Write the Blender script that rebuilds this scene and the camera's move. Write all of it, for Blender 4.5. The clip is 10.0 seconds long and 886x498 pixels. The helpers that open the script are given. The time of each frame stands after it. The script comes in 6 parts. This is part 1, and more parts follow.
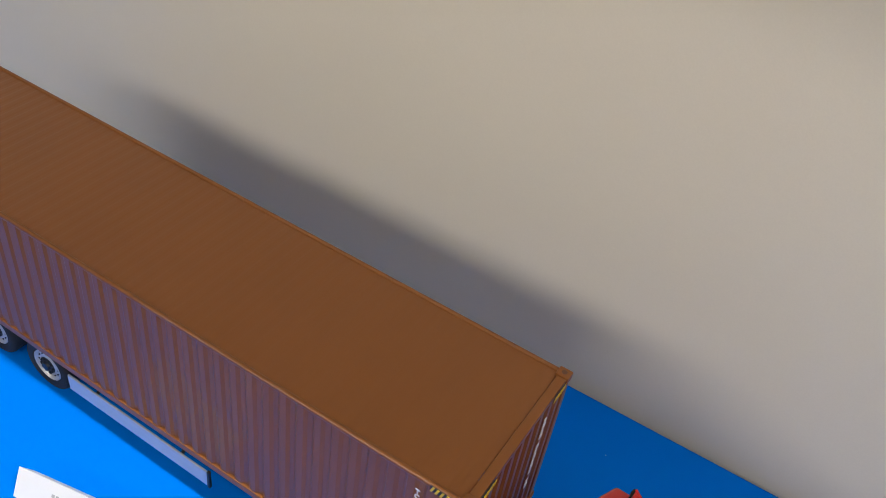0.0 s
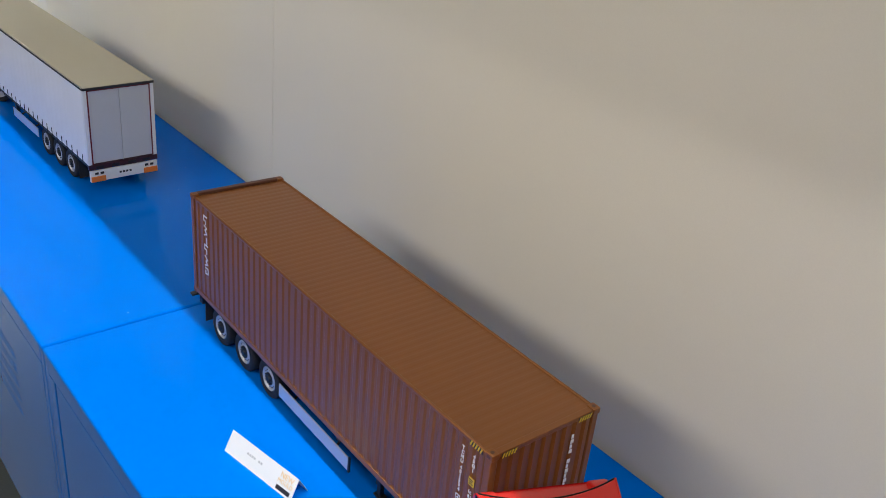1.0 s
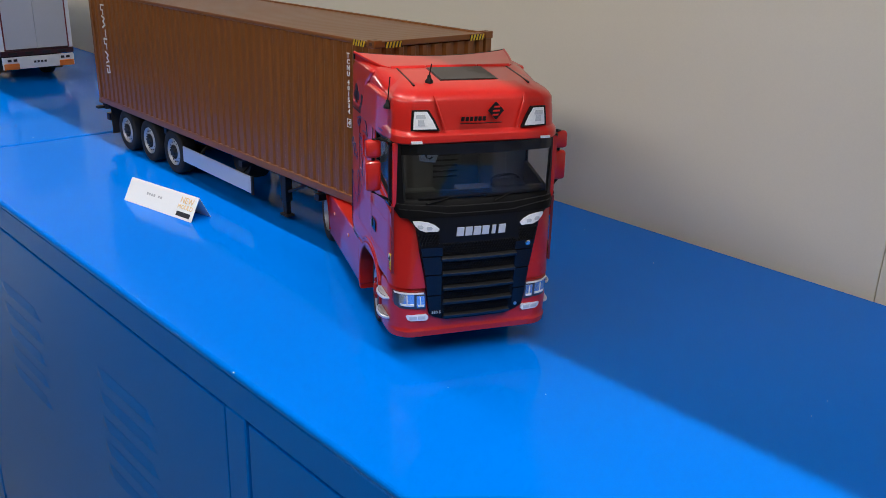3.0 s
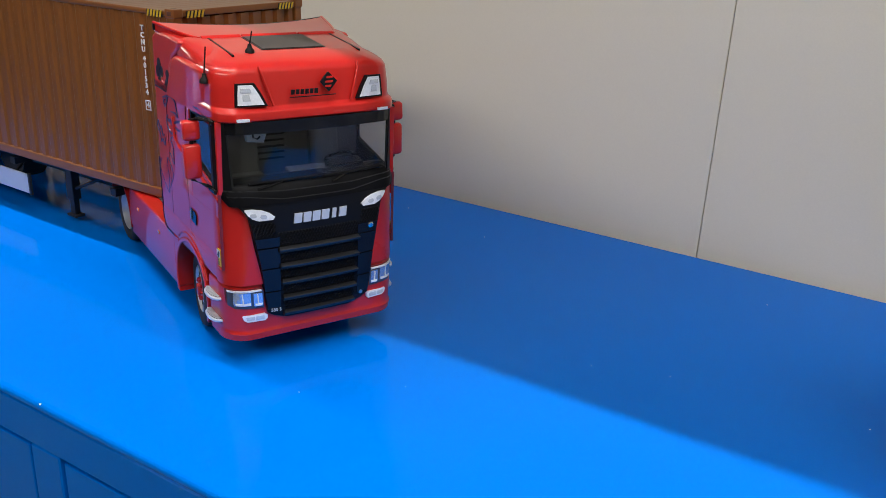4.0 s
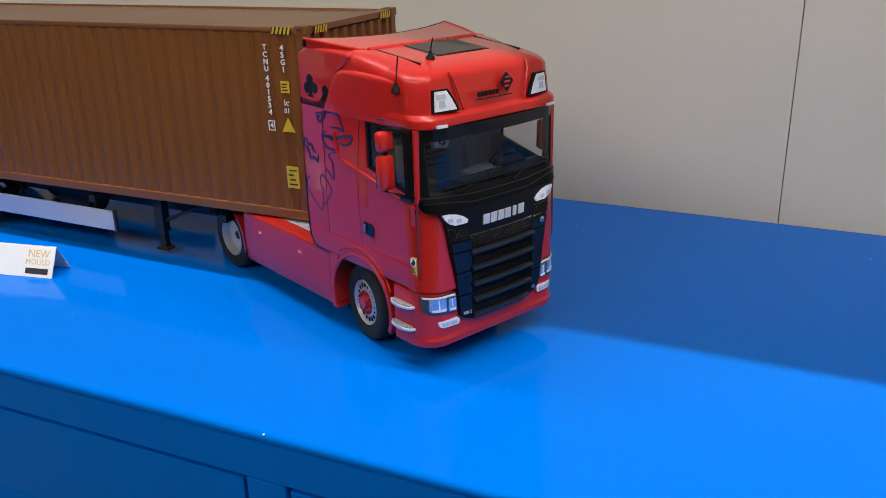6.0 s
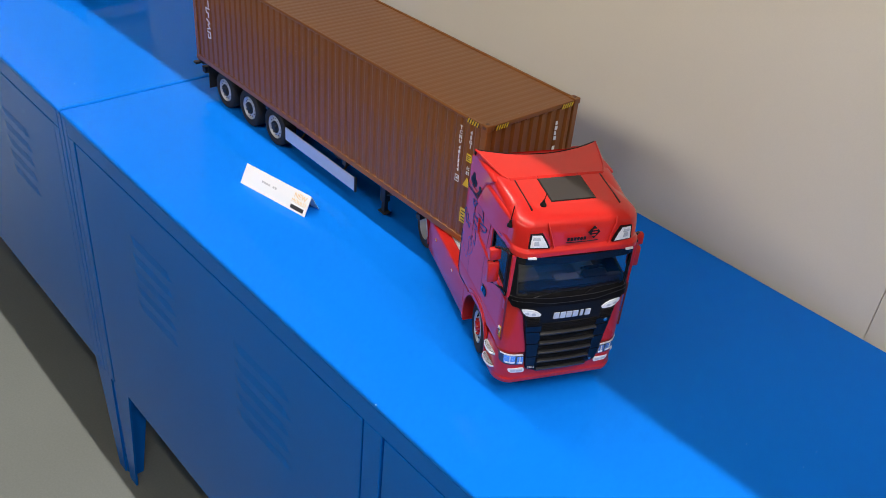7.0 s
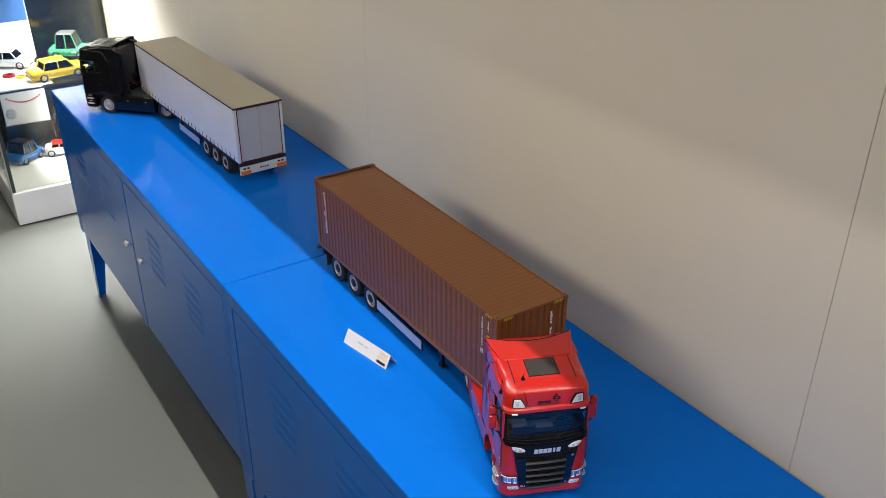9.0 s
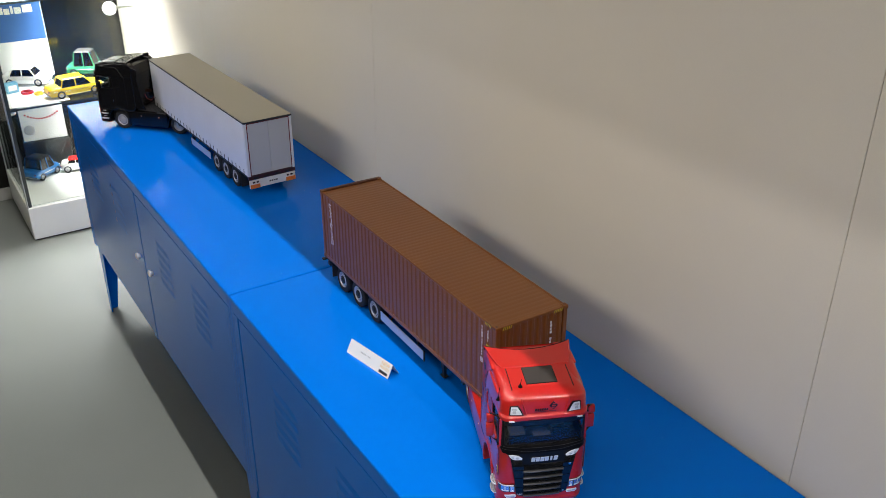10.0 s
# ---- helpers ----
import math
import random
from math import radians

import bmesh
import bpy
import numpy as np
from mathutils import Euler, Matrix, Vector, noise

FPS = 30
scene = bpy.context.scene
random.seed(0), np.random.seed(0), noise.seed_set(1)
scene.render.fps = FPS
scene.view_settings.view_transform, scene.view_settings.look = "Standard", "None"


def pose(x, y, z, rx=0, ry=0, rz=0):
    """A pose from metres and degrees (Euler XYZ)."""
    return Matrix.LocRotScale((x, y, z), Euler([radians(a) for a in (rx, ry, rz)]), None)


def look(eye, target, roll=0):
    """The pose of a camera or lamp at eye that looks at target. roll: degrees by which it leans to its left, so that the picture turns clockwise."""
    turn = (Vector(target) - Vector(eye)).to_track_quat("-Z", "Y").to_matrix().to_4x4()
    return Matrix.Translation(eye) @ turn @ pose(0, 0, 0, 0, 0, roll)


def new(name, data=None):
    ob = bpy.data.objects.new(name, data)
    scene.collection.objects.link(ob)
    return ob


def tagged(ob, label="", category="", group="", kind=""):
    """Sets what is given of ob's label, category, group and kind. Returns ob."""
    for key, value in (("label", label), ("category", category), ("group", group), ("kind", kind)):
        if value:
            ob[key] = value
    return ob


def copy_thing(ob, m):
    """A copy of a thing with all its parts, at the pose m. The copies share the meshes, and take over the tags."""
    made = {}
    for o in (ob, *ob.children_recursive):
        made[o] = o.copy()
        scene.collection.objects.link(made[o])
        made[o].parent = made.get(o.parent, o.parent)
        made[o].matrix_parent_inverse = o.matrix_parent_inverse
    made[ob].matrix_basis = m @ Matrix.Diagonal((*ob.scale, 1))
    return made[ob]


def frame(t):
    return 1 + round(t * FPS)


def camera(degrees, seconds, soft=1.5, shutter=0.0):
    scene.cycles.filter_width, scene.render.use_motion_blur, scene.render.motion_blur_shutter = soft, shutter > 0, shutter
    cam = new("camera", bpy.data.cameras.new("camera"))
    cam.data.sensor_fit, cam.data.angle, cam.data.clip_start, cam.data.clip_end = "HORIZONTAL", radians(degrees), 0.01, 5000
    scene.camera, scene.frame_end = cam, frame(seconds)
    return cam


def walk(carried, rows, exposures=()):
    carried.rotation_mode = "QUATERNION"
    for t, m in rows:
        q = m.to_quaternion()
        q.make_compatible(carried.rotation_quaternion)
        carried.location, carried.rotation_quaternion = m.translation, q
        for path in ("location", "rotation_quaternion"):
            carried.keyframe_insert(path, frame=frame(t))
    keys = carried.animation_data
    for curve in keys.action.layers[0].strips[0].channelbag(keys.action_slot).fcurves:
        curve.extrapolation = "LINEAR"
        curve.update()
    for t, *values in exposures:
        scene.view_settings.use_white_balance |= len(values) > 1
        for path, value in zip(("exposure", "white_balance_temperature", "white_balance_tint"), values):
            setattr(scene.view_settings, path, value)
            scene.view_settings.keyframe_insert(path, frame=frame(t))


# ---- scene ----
cam = camera(53.2, 10.0, 0.5)
PATH = [
    (0, (0.607, -0.488, 1.166), (-0.024, 0.885, -0.144), 10.0),
    (0.5, (0.759, -0.554, 1.19), (-0.333, 0.598, -0.026), 6.8),
    (1, (0.865, -0.616, 1.207), (-0.457, 0.572, 0.291), 6.3),
    (1.5, (0.986, -0.682, 1.167), (-0.374, 0.532, 0.346), 4.6),
    (2, (1.021, -0.664, 1.044), (-0.378, 0.553, 0.293), 4.1),
    (2.5, (1.026, -0.656, 0.923), (-0.37, 0.579, 0.198), 2.8),
    (2.7, (1.018, -0.644, 0.892), (-0.369, 0.608, 0.183), 2.3),
    (3.8, (0.981, -0.612, 0.872), (-0.138, 0.859, 0.106), 2.0),
    (4, (0.958, -0.619, 0.865), (-0.026, 0.963, 0.139), 2.6),
    (4.5, (0.885, -0.662, 0.859), (0.166, 1.069, 0.161), 0.8),
    (5, (0.842, -0.684, 0.851), (0.138, 1.065, 0.183), -1.3),
    (5.5, (0.828, -0.695, 0.848), (0.09, 1.043, 0.19), -1.5),
    (6, (0.831, -0.698, 0.861), (0.041, 0.995, 0.148), -1.2),
    (6.2, (0.848, -0.697, 0.888), (-0.113, 0.835, 0.033), -1.2),
    (7.3, (1.028, -0.739, 1.198), (-0.168, 0.382, 0.053), 6.3),
    (7.5, (1.063, -0.748, 1.24), (-0.165, 0.329, 0.085), 4.8),
    (8, (1.13, -0.782, 1.301), (-0.115, 0.269, 0.141), 3.1),
    (8.5, (1.183, -0.803, 1.356), (-0.115, 0.261, 0.268), 1.7),
    (9, (1.233, -0.804, 1.377), (-0.221, 0.181, 0.42), 0.3),
    (9.5, (1.262, -0.793, 1.372), (-0.26, 0.132, 0.462), 0.3),
    (10, (1.257, -0.798, 1.369), (-0.235, 0.17, 0.455), 0.2),
]
STOPS = [(0.0, 0.18, 6500, 10), (0.5, 0.17, 6300, 10), (1.0, 0.12, 6350, 9), (1.5, -0.02, 6550, 10), (2.0, 0.02, 6550, 11), (2.5, -0.12, 6450, 10), (4.0, 0.16, 6400, 9), (5.5, 0.03, 6450, 10), (6.2, 0.03, 6450, 10),
         (7.5, 0.28, 6900, 11), (8.2, 0.08, 6650, 10), (9.0, -0.1, 6800, 11), (10.0, -0.14, 6550, 10)]
walk(cam, [(t, look(eye, target, roll)) for t, eye, target, roll in PATH], STOPS)

# ---- light ----
world = bpy.data.worlds.new("world")
scene.world = world
world.use_nodes = True
world.node_tree.nodes["Background"].inputs[0].default_value = (0.9, 0.95, 1.0, 1)
world.node_tree.nodes["Background"].inputs[1].default_value = 0.02


def area_lamp(name, eye, target, sx, sy, watts, colour):
    data = bpy.data.lights.new(name, "AREA")
    data.shape, data.size, data.size_y, data.energy, data.color = "RECTANGLE", sx, sy, watts, colour
    ob = new(name, data)
    ob.matrix_world = look(eye, target)
    return ob


# a line of tubes right above the added shade board's front edge, and the large ceiling panel out in the room, none in
# view
area_lamp("tube_lamp", (0.9, -0.395, 2.66), (0.9, -0.395, 0), 4.4, 0.016, 62, (1.0, 0.98, 0.95))
area_lamp("aisle_lamp", (2.2, -1.19, 2.66), (2.2, -1.19, 0), 2.0, 0.1, 24, (1.0, 0.97, 0.9))
area_lamp("room_lamp", (-0.6, -3.8, 2.66), (-0.6, -3.8, 0), 4.2, 2.2, 208, (1.0, 0.95, 0.87))
area_lamp("case_lamp", (-1.99, -0.25, 1.17), (-1.99, -0.25, 0), 0.36, 0.36, 25, (0.97, 0.98, 1.0)).data.spread = radians(104)


# ---- materials ----
def material(name, colour, rough=0.5, metal=0.0, coat=0.0, grain=0.0, grain_scale=400.0, stain=0.0, stain_scale=6.0, bump=0.0, spec=0.5, tint=(1, 1, 1)):
    """A surface with two scales of variation: fine grain and broad stains."""
    m = bpy.data.materials.new(name)
    m.use_nodes = True
    t = m.node_tree
    b = t.nodes["Principled BSDF"]
    b.inputs["Base Color"].default_value = (*colour, 1)
    b.inputs["Roughness"].default_value, b.inputs["Metallic"].default_value = rough, metal
    b.inputs["Coat Weight"].default_value, b.inputs["Coat Roughness"].default_value = coat, 0.04
    b.inputs["Specular IOR Level"].default_value = spec
    b.inputs["Specular Tint"].default_value = (*tint, 1)
    if grain or stain or bump:
        co = t.nodes.new("ShaderNodeTexCoord")
        fine, broad = t.nodes.new("ShaderNodeTexNoise"), t.nodes.new("ShaderNodeTexNoise")
        fine.inputs["Scale"].default_value, fine.inputs["Detail"].default_value = grain_scale, 3
        broad.inputs["Scale"].default_value, broad.inputs["Detail"].default_value = stain_scale, 5
        for n in (fine, broad):
            t.links.new(co.outputs["Object"], n.inputs["Vector"])
        hsv = t.nodes.new("ShaderNodeHueSaturation")
        hsv.inputs["Color"].default_value = (*colour, 1)
        g = t.nodes.new("ShaderNodeMath")
        g.operation, g.inputs[1].default_value, g.inputs[2].default_value = "MULTIPLY_ADD", 2 * grain, 1 - grain
        s = t.nodes.new("ShaderNodeMath")
        s.operation, s.inputs[1].default_value, s.inputs[2].default_value = "MULTIPLY_ADD", 2 * stain, 1 - stain
        v = t.nodes.new("ShaderNodeMath")
        v.operation = "MULTIPLY"
        t.links.new(fine.outputs["Fac"], g.inputs[0])
        t.links.new(broad.outputs["Fac"], s.inputs[0])
        t.links.new(g.outputs[0], v.inputs[0])
        t.links.new(s.outputs[0], v.inputs[1])
        t.links.new(v.outputs[0], hsv.inputs["Value"])
        t.links.new(hsv.outputs[0], b.inputs["Base Color"])
        r = t.nodes.new("ShaderNodeMath")
        r.operation, r.inputs[1].default_value, r.inputs[2].default_value = "MULTIPLY_ADD", 0.16, rough - 0.08
        t.links.new(broad.outputs["Fac"], r.inputs[0])
        t.links.new(r.outputs[0], b.inputs["Roughness"])
        if bump:
            n = t.nodes.new("ShaderNodeBump")
            n.inputs["Strength"].default_value, n.inputs["Distance"].default_value = bump, 0.0006
            t.links.new(fine.outputs["Fac"], n.inputs["Height"])
            t.links.new(n.outputs[0], b.inputs["Normal"])
    return m


def glass(name, tint=(1, 1, 1), rough=0.0, thin=0.85, sheen=0.03, edge=0.6):
    """A thin pane: mostly clear, with a glossy face."""
    m = bpy.data.materials.new(name)
    m.use_nodes = True
    t = m.node_tree
    t.nodes.remove(t.nodes["Principled BSDF"])
    clear, gloss, mix, fr = (t.nodes.new("ShaderNodeBsdf" + k) for k in ("Transparent", "Glossy", "Transparent", "Transparent"))
    t.nodes.remove(mix), t.nodes.remove(fr)
    mix, lw, fr = t.nodes.new("ShaderNodeMixShader"), t.nodes.new("ShaderNodeLayerWeight"), t.nodes.new("ShaderNodeMapRange")
    bend = t.nodes.new("ShaderNodeMath")
    bend.operation, bend.inputs[1].default_value = "POWER", 5.0
    lw.inputs["Blend"].default_value = 0.5
    clear.inputs[0].default_value = (*[thin * c for c in tint], 1)
    gloss.inputs["Roughness"].default_value = rough
    fr.inputs["To Min"].default_value, fr.inputs["To Max"].default_value = sheen, edge
    t.links.new(lw.outputs["Facing"], bend.inputs[0])
    t.links.new(bend.outputs[0], fr.inputs["Value"])
    t.links.new(fr.outputs[0], mix.inputs[0])
    t.links.new(clear.outputs[0], mix.inputs[1])
    t.links.new(gloss.outputs[0], mix.inputs[2])
    t.links.new(mix.outputs[0], t.nodes["Material Output"].inputs[0])
    return m


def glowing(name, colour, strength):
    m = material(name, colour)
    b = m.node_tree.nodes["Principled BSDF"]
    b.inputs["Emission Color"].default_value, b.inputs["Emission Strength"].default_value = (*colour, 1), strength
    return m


M_WALL = material("wall_paint", (0.79, 0.727, 0.615), 0.55, grain=0.03, stain=0.05, stain_scale=3, bump=0.15, grain_scale=900)
M_BACK_WALL = material("dull_grey_paint", (0.3, 0.29, 0.27), 0.7, grain=0.05, stain=0.1, stain_scale=3)
M_DARK_WALL = material("dark_wall_paint", (0.014, 0.013, 0.012), 0.5, spec=0.15, grain=0.1, stain=0.25, stain_scale=4)
M_DARK_GREY = material("dark_grey_paint", (0.045, 0.044, 0.043), 0.6, grain=0.08, stain=0.15, stain_scale=3)
M_SKIRT = material("pale_grey_paint", (0.42, 0.42, 0.4), 0.5, stain=0.06)
M_KRAFT = material("beige_board", (0.4, 0.34, 0.27), 0.7, grain=0.08, stain=0.25, stain_scale=30)
M_POSTER_BLUE = material("blue_print", (0.04, 0.13, 0.38), 0.5, stain=0.08, stain_scale=20)
M_PALE_BLUE = material("pale_blue_card", (0.2, 0.5, 0.72), 0.5, stain=0.08, stain_scale=40)
M_GAP = material("dark_gap", (0.05, 0.05, 0.05), 0.9)
M_FLOOR = material("grey_vinyl_floor", (0.228, 0.243, 0.226), 0.65, spec=0.2, grain=0.12, grain_scale=300, stain=0.12, stain_scale=2.5, bump=0.1)
M_CEIL = material("ceiling_paint", (0.55, 0.54, 0.52), 0.8, grain=0.03, stain=0.03)
M_BLUE = material("blue_powder_coat", (0.0, 0.165, 0.73), 0.12, spec=0.09, tint=(0.15, 0.6, 1.0), grain=0.04, grain_scale=900, stain=0.06, stain_scale=4, bump=0.03)
M_BROWN = material("brown_container_paint", (0.238, 0.082, 0.019), 0.36, spec=0.3, coat=0.22, grain=0.06, grain_scale=1500, stain=0.08, stain_scale=12, bump=0.05)
M_BROWN_DARK = material("dark_brown_paint", (0.1, 0.035, 0.02), 0.5, grain=0.06)
M_RED = material("red_gloss_paint", (0.53, 0.018, 0.014), 0.3, coat=0.85, spec=0.12, grain=0.02, grain_scale=1500, stain=0.05, stain_scale=20)
M_BLACK = material("black_plastic", (0.006, 0.006, 0.007), 0.42, spec=0.18, grain=0.1, grain_scale=900)
M_BLACK_GLOSS = material("black_gloss_paint", (0.005, 0.005, 0.006), 0.25, coat=0.25, spec=0.3, grain=0.1)
M_CHASSIS = material("black_chassis_paint", (0.016, 0.016, 0.018), 0.5, grain=0.1, grain_scale=700)
M_RUBBER = material("tyre_rubber", (0.018, 0.018, 0.019), 0.8, grain=0.15, grain_scale=800, bump=0.3)
M_SILVER = material("silver_rim_paint", (0.5, 0.5, 0.51), 0.3, metal=0.3, grain=0.05, grain_scale=600)
M_CHROME = material("chrome", (0.75, 0.75, 0.76), 0.15, metal=1.0, stain=0.05, stain_scale=40)
M_GUARD = material("satin_aluminium", (0.62, 0.65, 0.72), 0.35, metal=0.35, grain=0.04, stain=0.06, stain_scale=20)
M_WHITE = material("white_paint", (0.8, 0.8, 0.8), 0.4, grain=0.02, stain=0.03)
M_CURTAIN = material("white_tarpaulin", (0.86, 0.86, 0.87), 0.5, grain=0.03, grain_scale=500, stain=0.06, stain_scale=15, bump=0.1)
# white doors greyed: their weaker light is put into the colour
M_DOOR_SHADED = material("shaded_white_door", (0.56, 0.56, 0.56), 0.45, grain=0.02, stain=0.05, stain_scale=20)
M_TAUPE = material("taupe_trailer_roof", (0.5, 0.46, 0.36), 0.55, grain=0.04, stain=0.05)
M_RED_TRIM = material("dark_red_trim", (0.17, 0.011, 0.014), 0.4)
M_SILL = material("dark_sill", (0.05, 0.012, 0.016), 0.4, grain=0.5, grain_scale=250)
M_AMBER = material("amber_reflector", (0.75, 0.2, 0.03), 0.3)
M_YELLOW = material("yellow_sticker", (0.75, 0.5, 0.02), 0.5, grain=0.05)
M_CARD = material("white_card", (0.82, 0.82, 0.82), 0.65, grain=0.015, grain_scale=600, stain=0.02)
M_INK = material("dark_ink", (0.02, 0.02, 0.025), 0.6, stain=0.1)
M_GREY_INK = material("grey_ink", (0.45, 0.45, 0.46), 0.6)
M_ORANGE_INK = material("orange_ink", (0.78, 0.52, 0.22), 0.6)
M_DECAL = material("navy_decal", (0.012, 0.01, 0.07), 0.35, coat=0.2)
M_LENS = material("lamp_lens", (0.8, 0.81, 0.84), 0.12, coat=1.0, grain=0.12, grain_scale=900, stain=0.1, stain_scale=300)
M_LENS_DARK = material("lamp_bowl", (0.05, 0.055, 0.075), 0.15, coat=1.0)
M_CELL = material("mirrored_lamp_cell", (0.6, 0.66, 0.76), 0.12, metal=0.75, coat=0.6, grain=0.25, grain_scale=1400, stain=0.3, stain_scale=500)
M_CELL_PALE = material("pale_lamp_cell", (0.62, 0.65, 0.7), 0.2, metal=0.2, coat=0.5, grain=0.2, grain_scale=1400)
M_COWL = material("matt_black_cowl", (0.005, 0.005, 0.006), 0.45, spec=0.07, grain=0.1, grain_scale=900)
M_GRILLE = material("grille_plastic", (0.013, 0.013, 0.015), 0.32, coat=0.15, grain=0.1)
M_MESH = material("black_mesh", (0.012, 0.012, 0.014), 0.22, coat=0.6, spec=0.5, grain=0.2, grain_scale=1200)
M_LETTER = material("silver_lettering", (0.7, 0.7, 0.7), 0.3, metal=0.4)
M_HATCH = material("smoked_roof_hatch", (0.03, 0.024, 0.022), 0.5, coat=0.1)
M_SEAT = material("grey_seat_plastic", (0.13, 0.132, 0.136), 0.6, grain=0.1)
M_CAB_IN = material("dark_cab_plastic", (0.1, 0.104, 0.108), 0.6, grain=0.1)
M_GLASS = glass("clear_glass", thin=0.96)
M_SCREEN = glass("windscreen_glass", thin=0.95, sheen=0.033)
M_CASE_GLASS = glass("display_glass", (0.97, 1.0, 0.98), thin=0.95)
M_STEEL_DARK = material("dark_steel", (0.08, 0.085, 0.085), 0.3, metal=0.8)
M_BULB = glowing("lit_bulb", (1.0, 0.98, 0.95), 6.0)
M_STEEL = material("brushed_steel", (0.55, 0.55, 0.55), 0.3, metal=1.0, grain=0.05)


# ---- mesh helpers ----
def part(name, bm, mat, parent=None, label=""):
    """Links a bmesh as one mesh object, under a thing or part where one is given."""
    bmesh.ops.recalc_face_normals(bm, faces=bm.faces[:])
    me = bpy.data.meshes.new(name)
    bm.to_mesh(me)
    bm.free()
    me.materials.append(mat)
    ob = new(name, me)
    if parent:
        ob.parent = parent
    if label:
        ob["label"] = label
    return ob


def smooth(ob, angle=35):
    me = ob.data
    me.polygons.foreach_set("use_smooth", [True] * len(me.polygons))
    me.set_sharp_from_angle(angle=radians(angle))
    return ob


def thing(name, m, label, category, group=""):
    ob = new(name)
    ob.matrix_world = m
    return tagged(ob, label, category, group)


def box(x0, x1, y0, y1, z0, z1, bevel=0.0, bm=None, segments=2):
    bm = bm or bmesh.new()
    vs = [bm.verts.new((x, y, z)) for x in (x0, x1) for y in (y0, y1) for z in (z0, z1)]
    fs = [bm.faces.new([vs[i] for i in q]) for q in ((0, 1, 3, 2), (4, 6, 7, 5), (0, 4, 5, 1), (2, 3, 7, 6), (0, 2, 6, 4), (1, 5, 7, 3))]
    if bevel:
        es = list({e for f in fs for e in f.edges})
        bmesh.ops.bevel(bm, geom=es, offset=bevel, segments=segments, affect="EDGES", profile=0.5)
    return bm


def prism(points, a, b, axis="y", bevel=0.0, bm=None):
    """A polygon pushed from a to b along an axis. Points: (x, z) for y, (y, z) for x, (x, y) for z."""
    bm = bm or bmesh.new()

    def at(p, d):
        return {"y": (p[0], d, p[1]), "x": (d, p[0], p[1]), "z": (p[0], p[1], d)}[axis]
    lo, hi = [bm.verts.new(at(p, a)) for p in points], [bm.verts.new(at(p, b)) for p in points]
    n = len(points)
    fs = [bm.faces.new(lo), bm.faces.new(hi)] + [bm.faces.new((lo[i], lo[(i + 1) % n], hi[(i + 1) % n], hi[i])) for i in range(n)]
    if bevel:
        bmesh.ops.bevel(bm, geom=list({e for f in fs[:2] for e in f.edges}), offset=bevel, segments=2, affect="EDGES", profile=0.5)
    return bm


def spin(profile, n=28, axis="y", centre=(0, 0, 0), bm=None):
    """A turned solid. profile: (distance along the axis, radius)."""
    bm = bm or bmesh.new()
    rings = []
    for d, r in profile:
        ring = []
        for i in range(n):
            a = 2 * math.pi * i / n
            u, v = r * math.cos(a), r * math.sin(a)
            p = {"y": (u, d, v), "x": (d, u, v), "z": (u, v, d)}[axis]
            ring.append(bm.verts.new([p[k] + centre[k] for k in range(3)]))
        rings.append(ring)
    for r0, r1 in zip(rings, rings[1:]):
        for i in range(n):
            bm.faces.new((r0[i], r0[(i + 1) % n], r1[(i + 1) % n], r1[i]))
    bm.faces.new(rings[0])
    bm.faces.new(rings[-1])
    return bm


def plan(xr, xf, hw, rf, rr, bow=0.0, n=5):
    """A rounded outline seen from above: rear and front x, half width, corner radii, bow of the front."""
    pts = []
    for cx, cy, r, a0 in ((xf - rf, hw - rf, rf, 0), (xr + rr, hw - rr, rr, 90), (xr + rr, -hw + rr, rr, 180), (xf - rf, -hw + rf, rf, 270)):
        for i in range(n + 1):
            a = radians(a0 + 90 * i / n)
            pts.append((cx + r * math.cos(a), cy + r * math.sin(a)))
    return [(x - (bow * (y / hw) ** 2 if x > xf - rf - 1e-6 else 0), y) for x, y in pts]


def loft(sections, bm=None, caps=True):
    """A skin over outlines of equal count. sections: (z, [(x, y), ...])."""
    bm = bm or bmesh.new()
    rings = [[bm.verts.new((x, y, z)) for x, y in pts] for z, pts in sections]
    n = len(rings[0])
    for r0, r1 in zip(rings, rings[1:]):
        for i in range(n):
            bm.faces.new((r0[i], r0[(i + 1) % n], r1[(i + 1) % n], r1[i]))
    if caps:
        bm.faces.new(rings[0])
        bm.faces.new(rings[-1])
    return bm


def tube(points, r, n=8, bm=None):
    """A round rod through points."""
    bm = bm or bmesh.new()
    rings = []
    for i, p in enumerate(points):
        p = Vector(p)
        d = (Vector(points[min(i + 1, len(points) - 1)]) - Vector(points[max(i - 1, 0)])).normalized()
        u = d.orthogonal().normalized()
        v = d.cross(u)
        rings.append([bm.verts.new(p + r * (math.cos(2 * math.pi * k / n) * u + math.sin(2 * math.pi * k / n) * v)) for k in range(n)])
    for r0, r1 in zip(rings, rings[1:]):
        for k in range(n):
            bm.faces.new((r0[k], r0[(k + 1) % n], r1[(k + 1) % n], r1[k]))
    bm.faces.new(rings[0])
    bm.faces.new(rings[-1])
    return bm


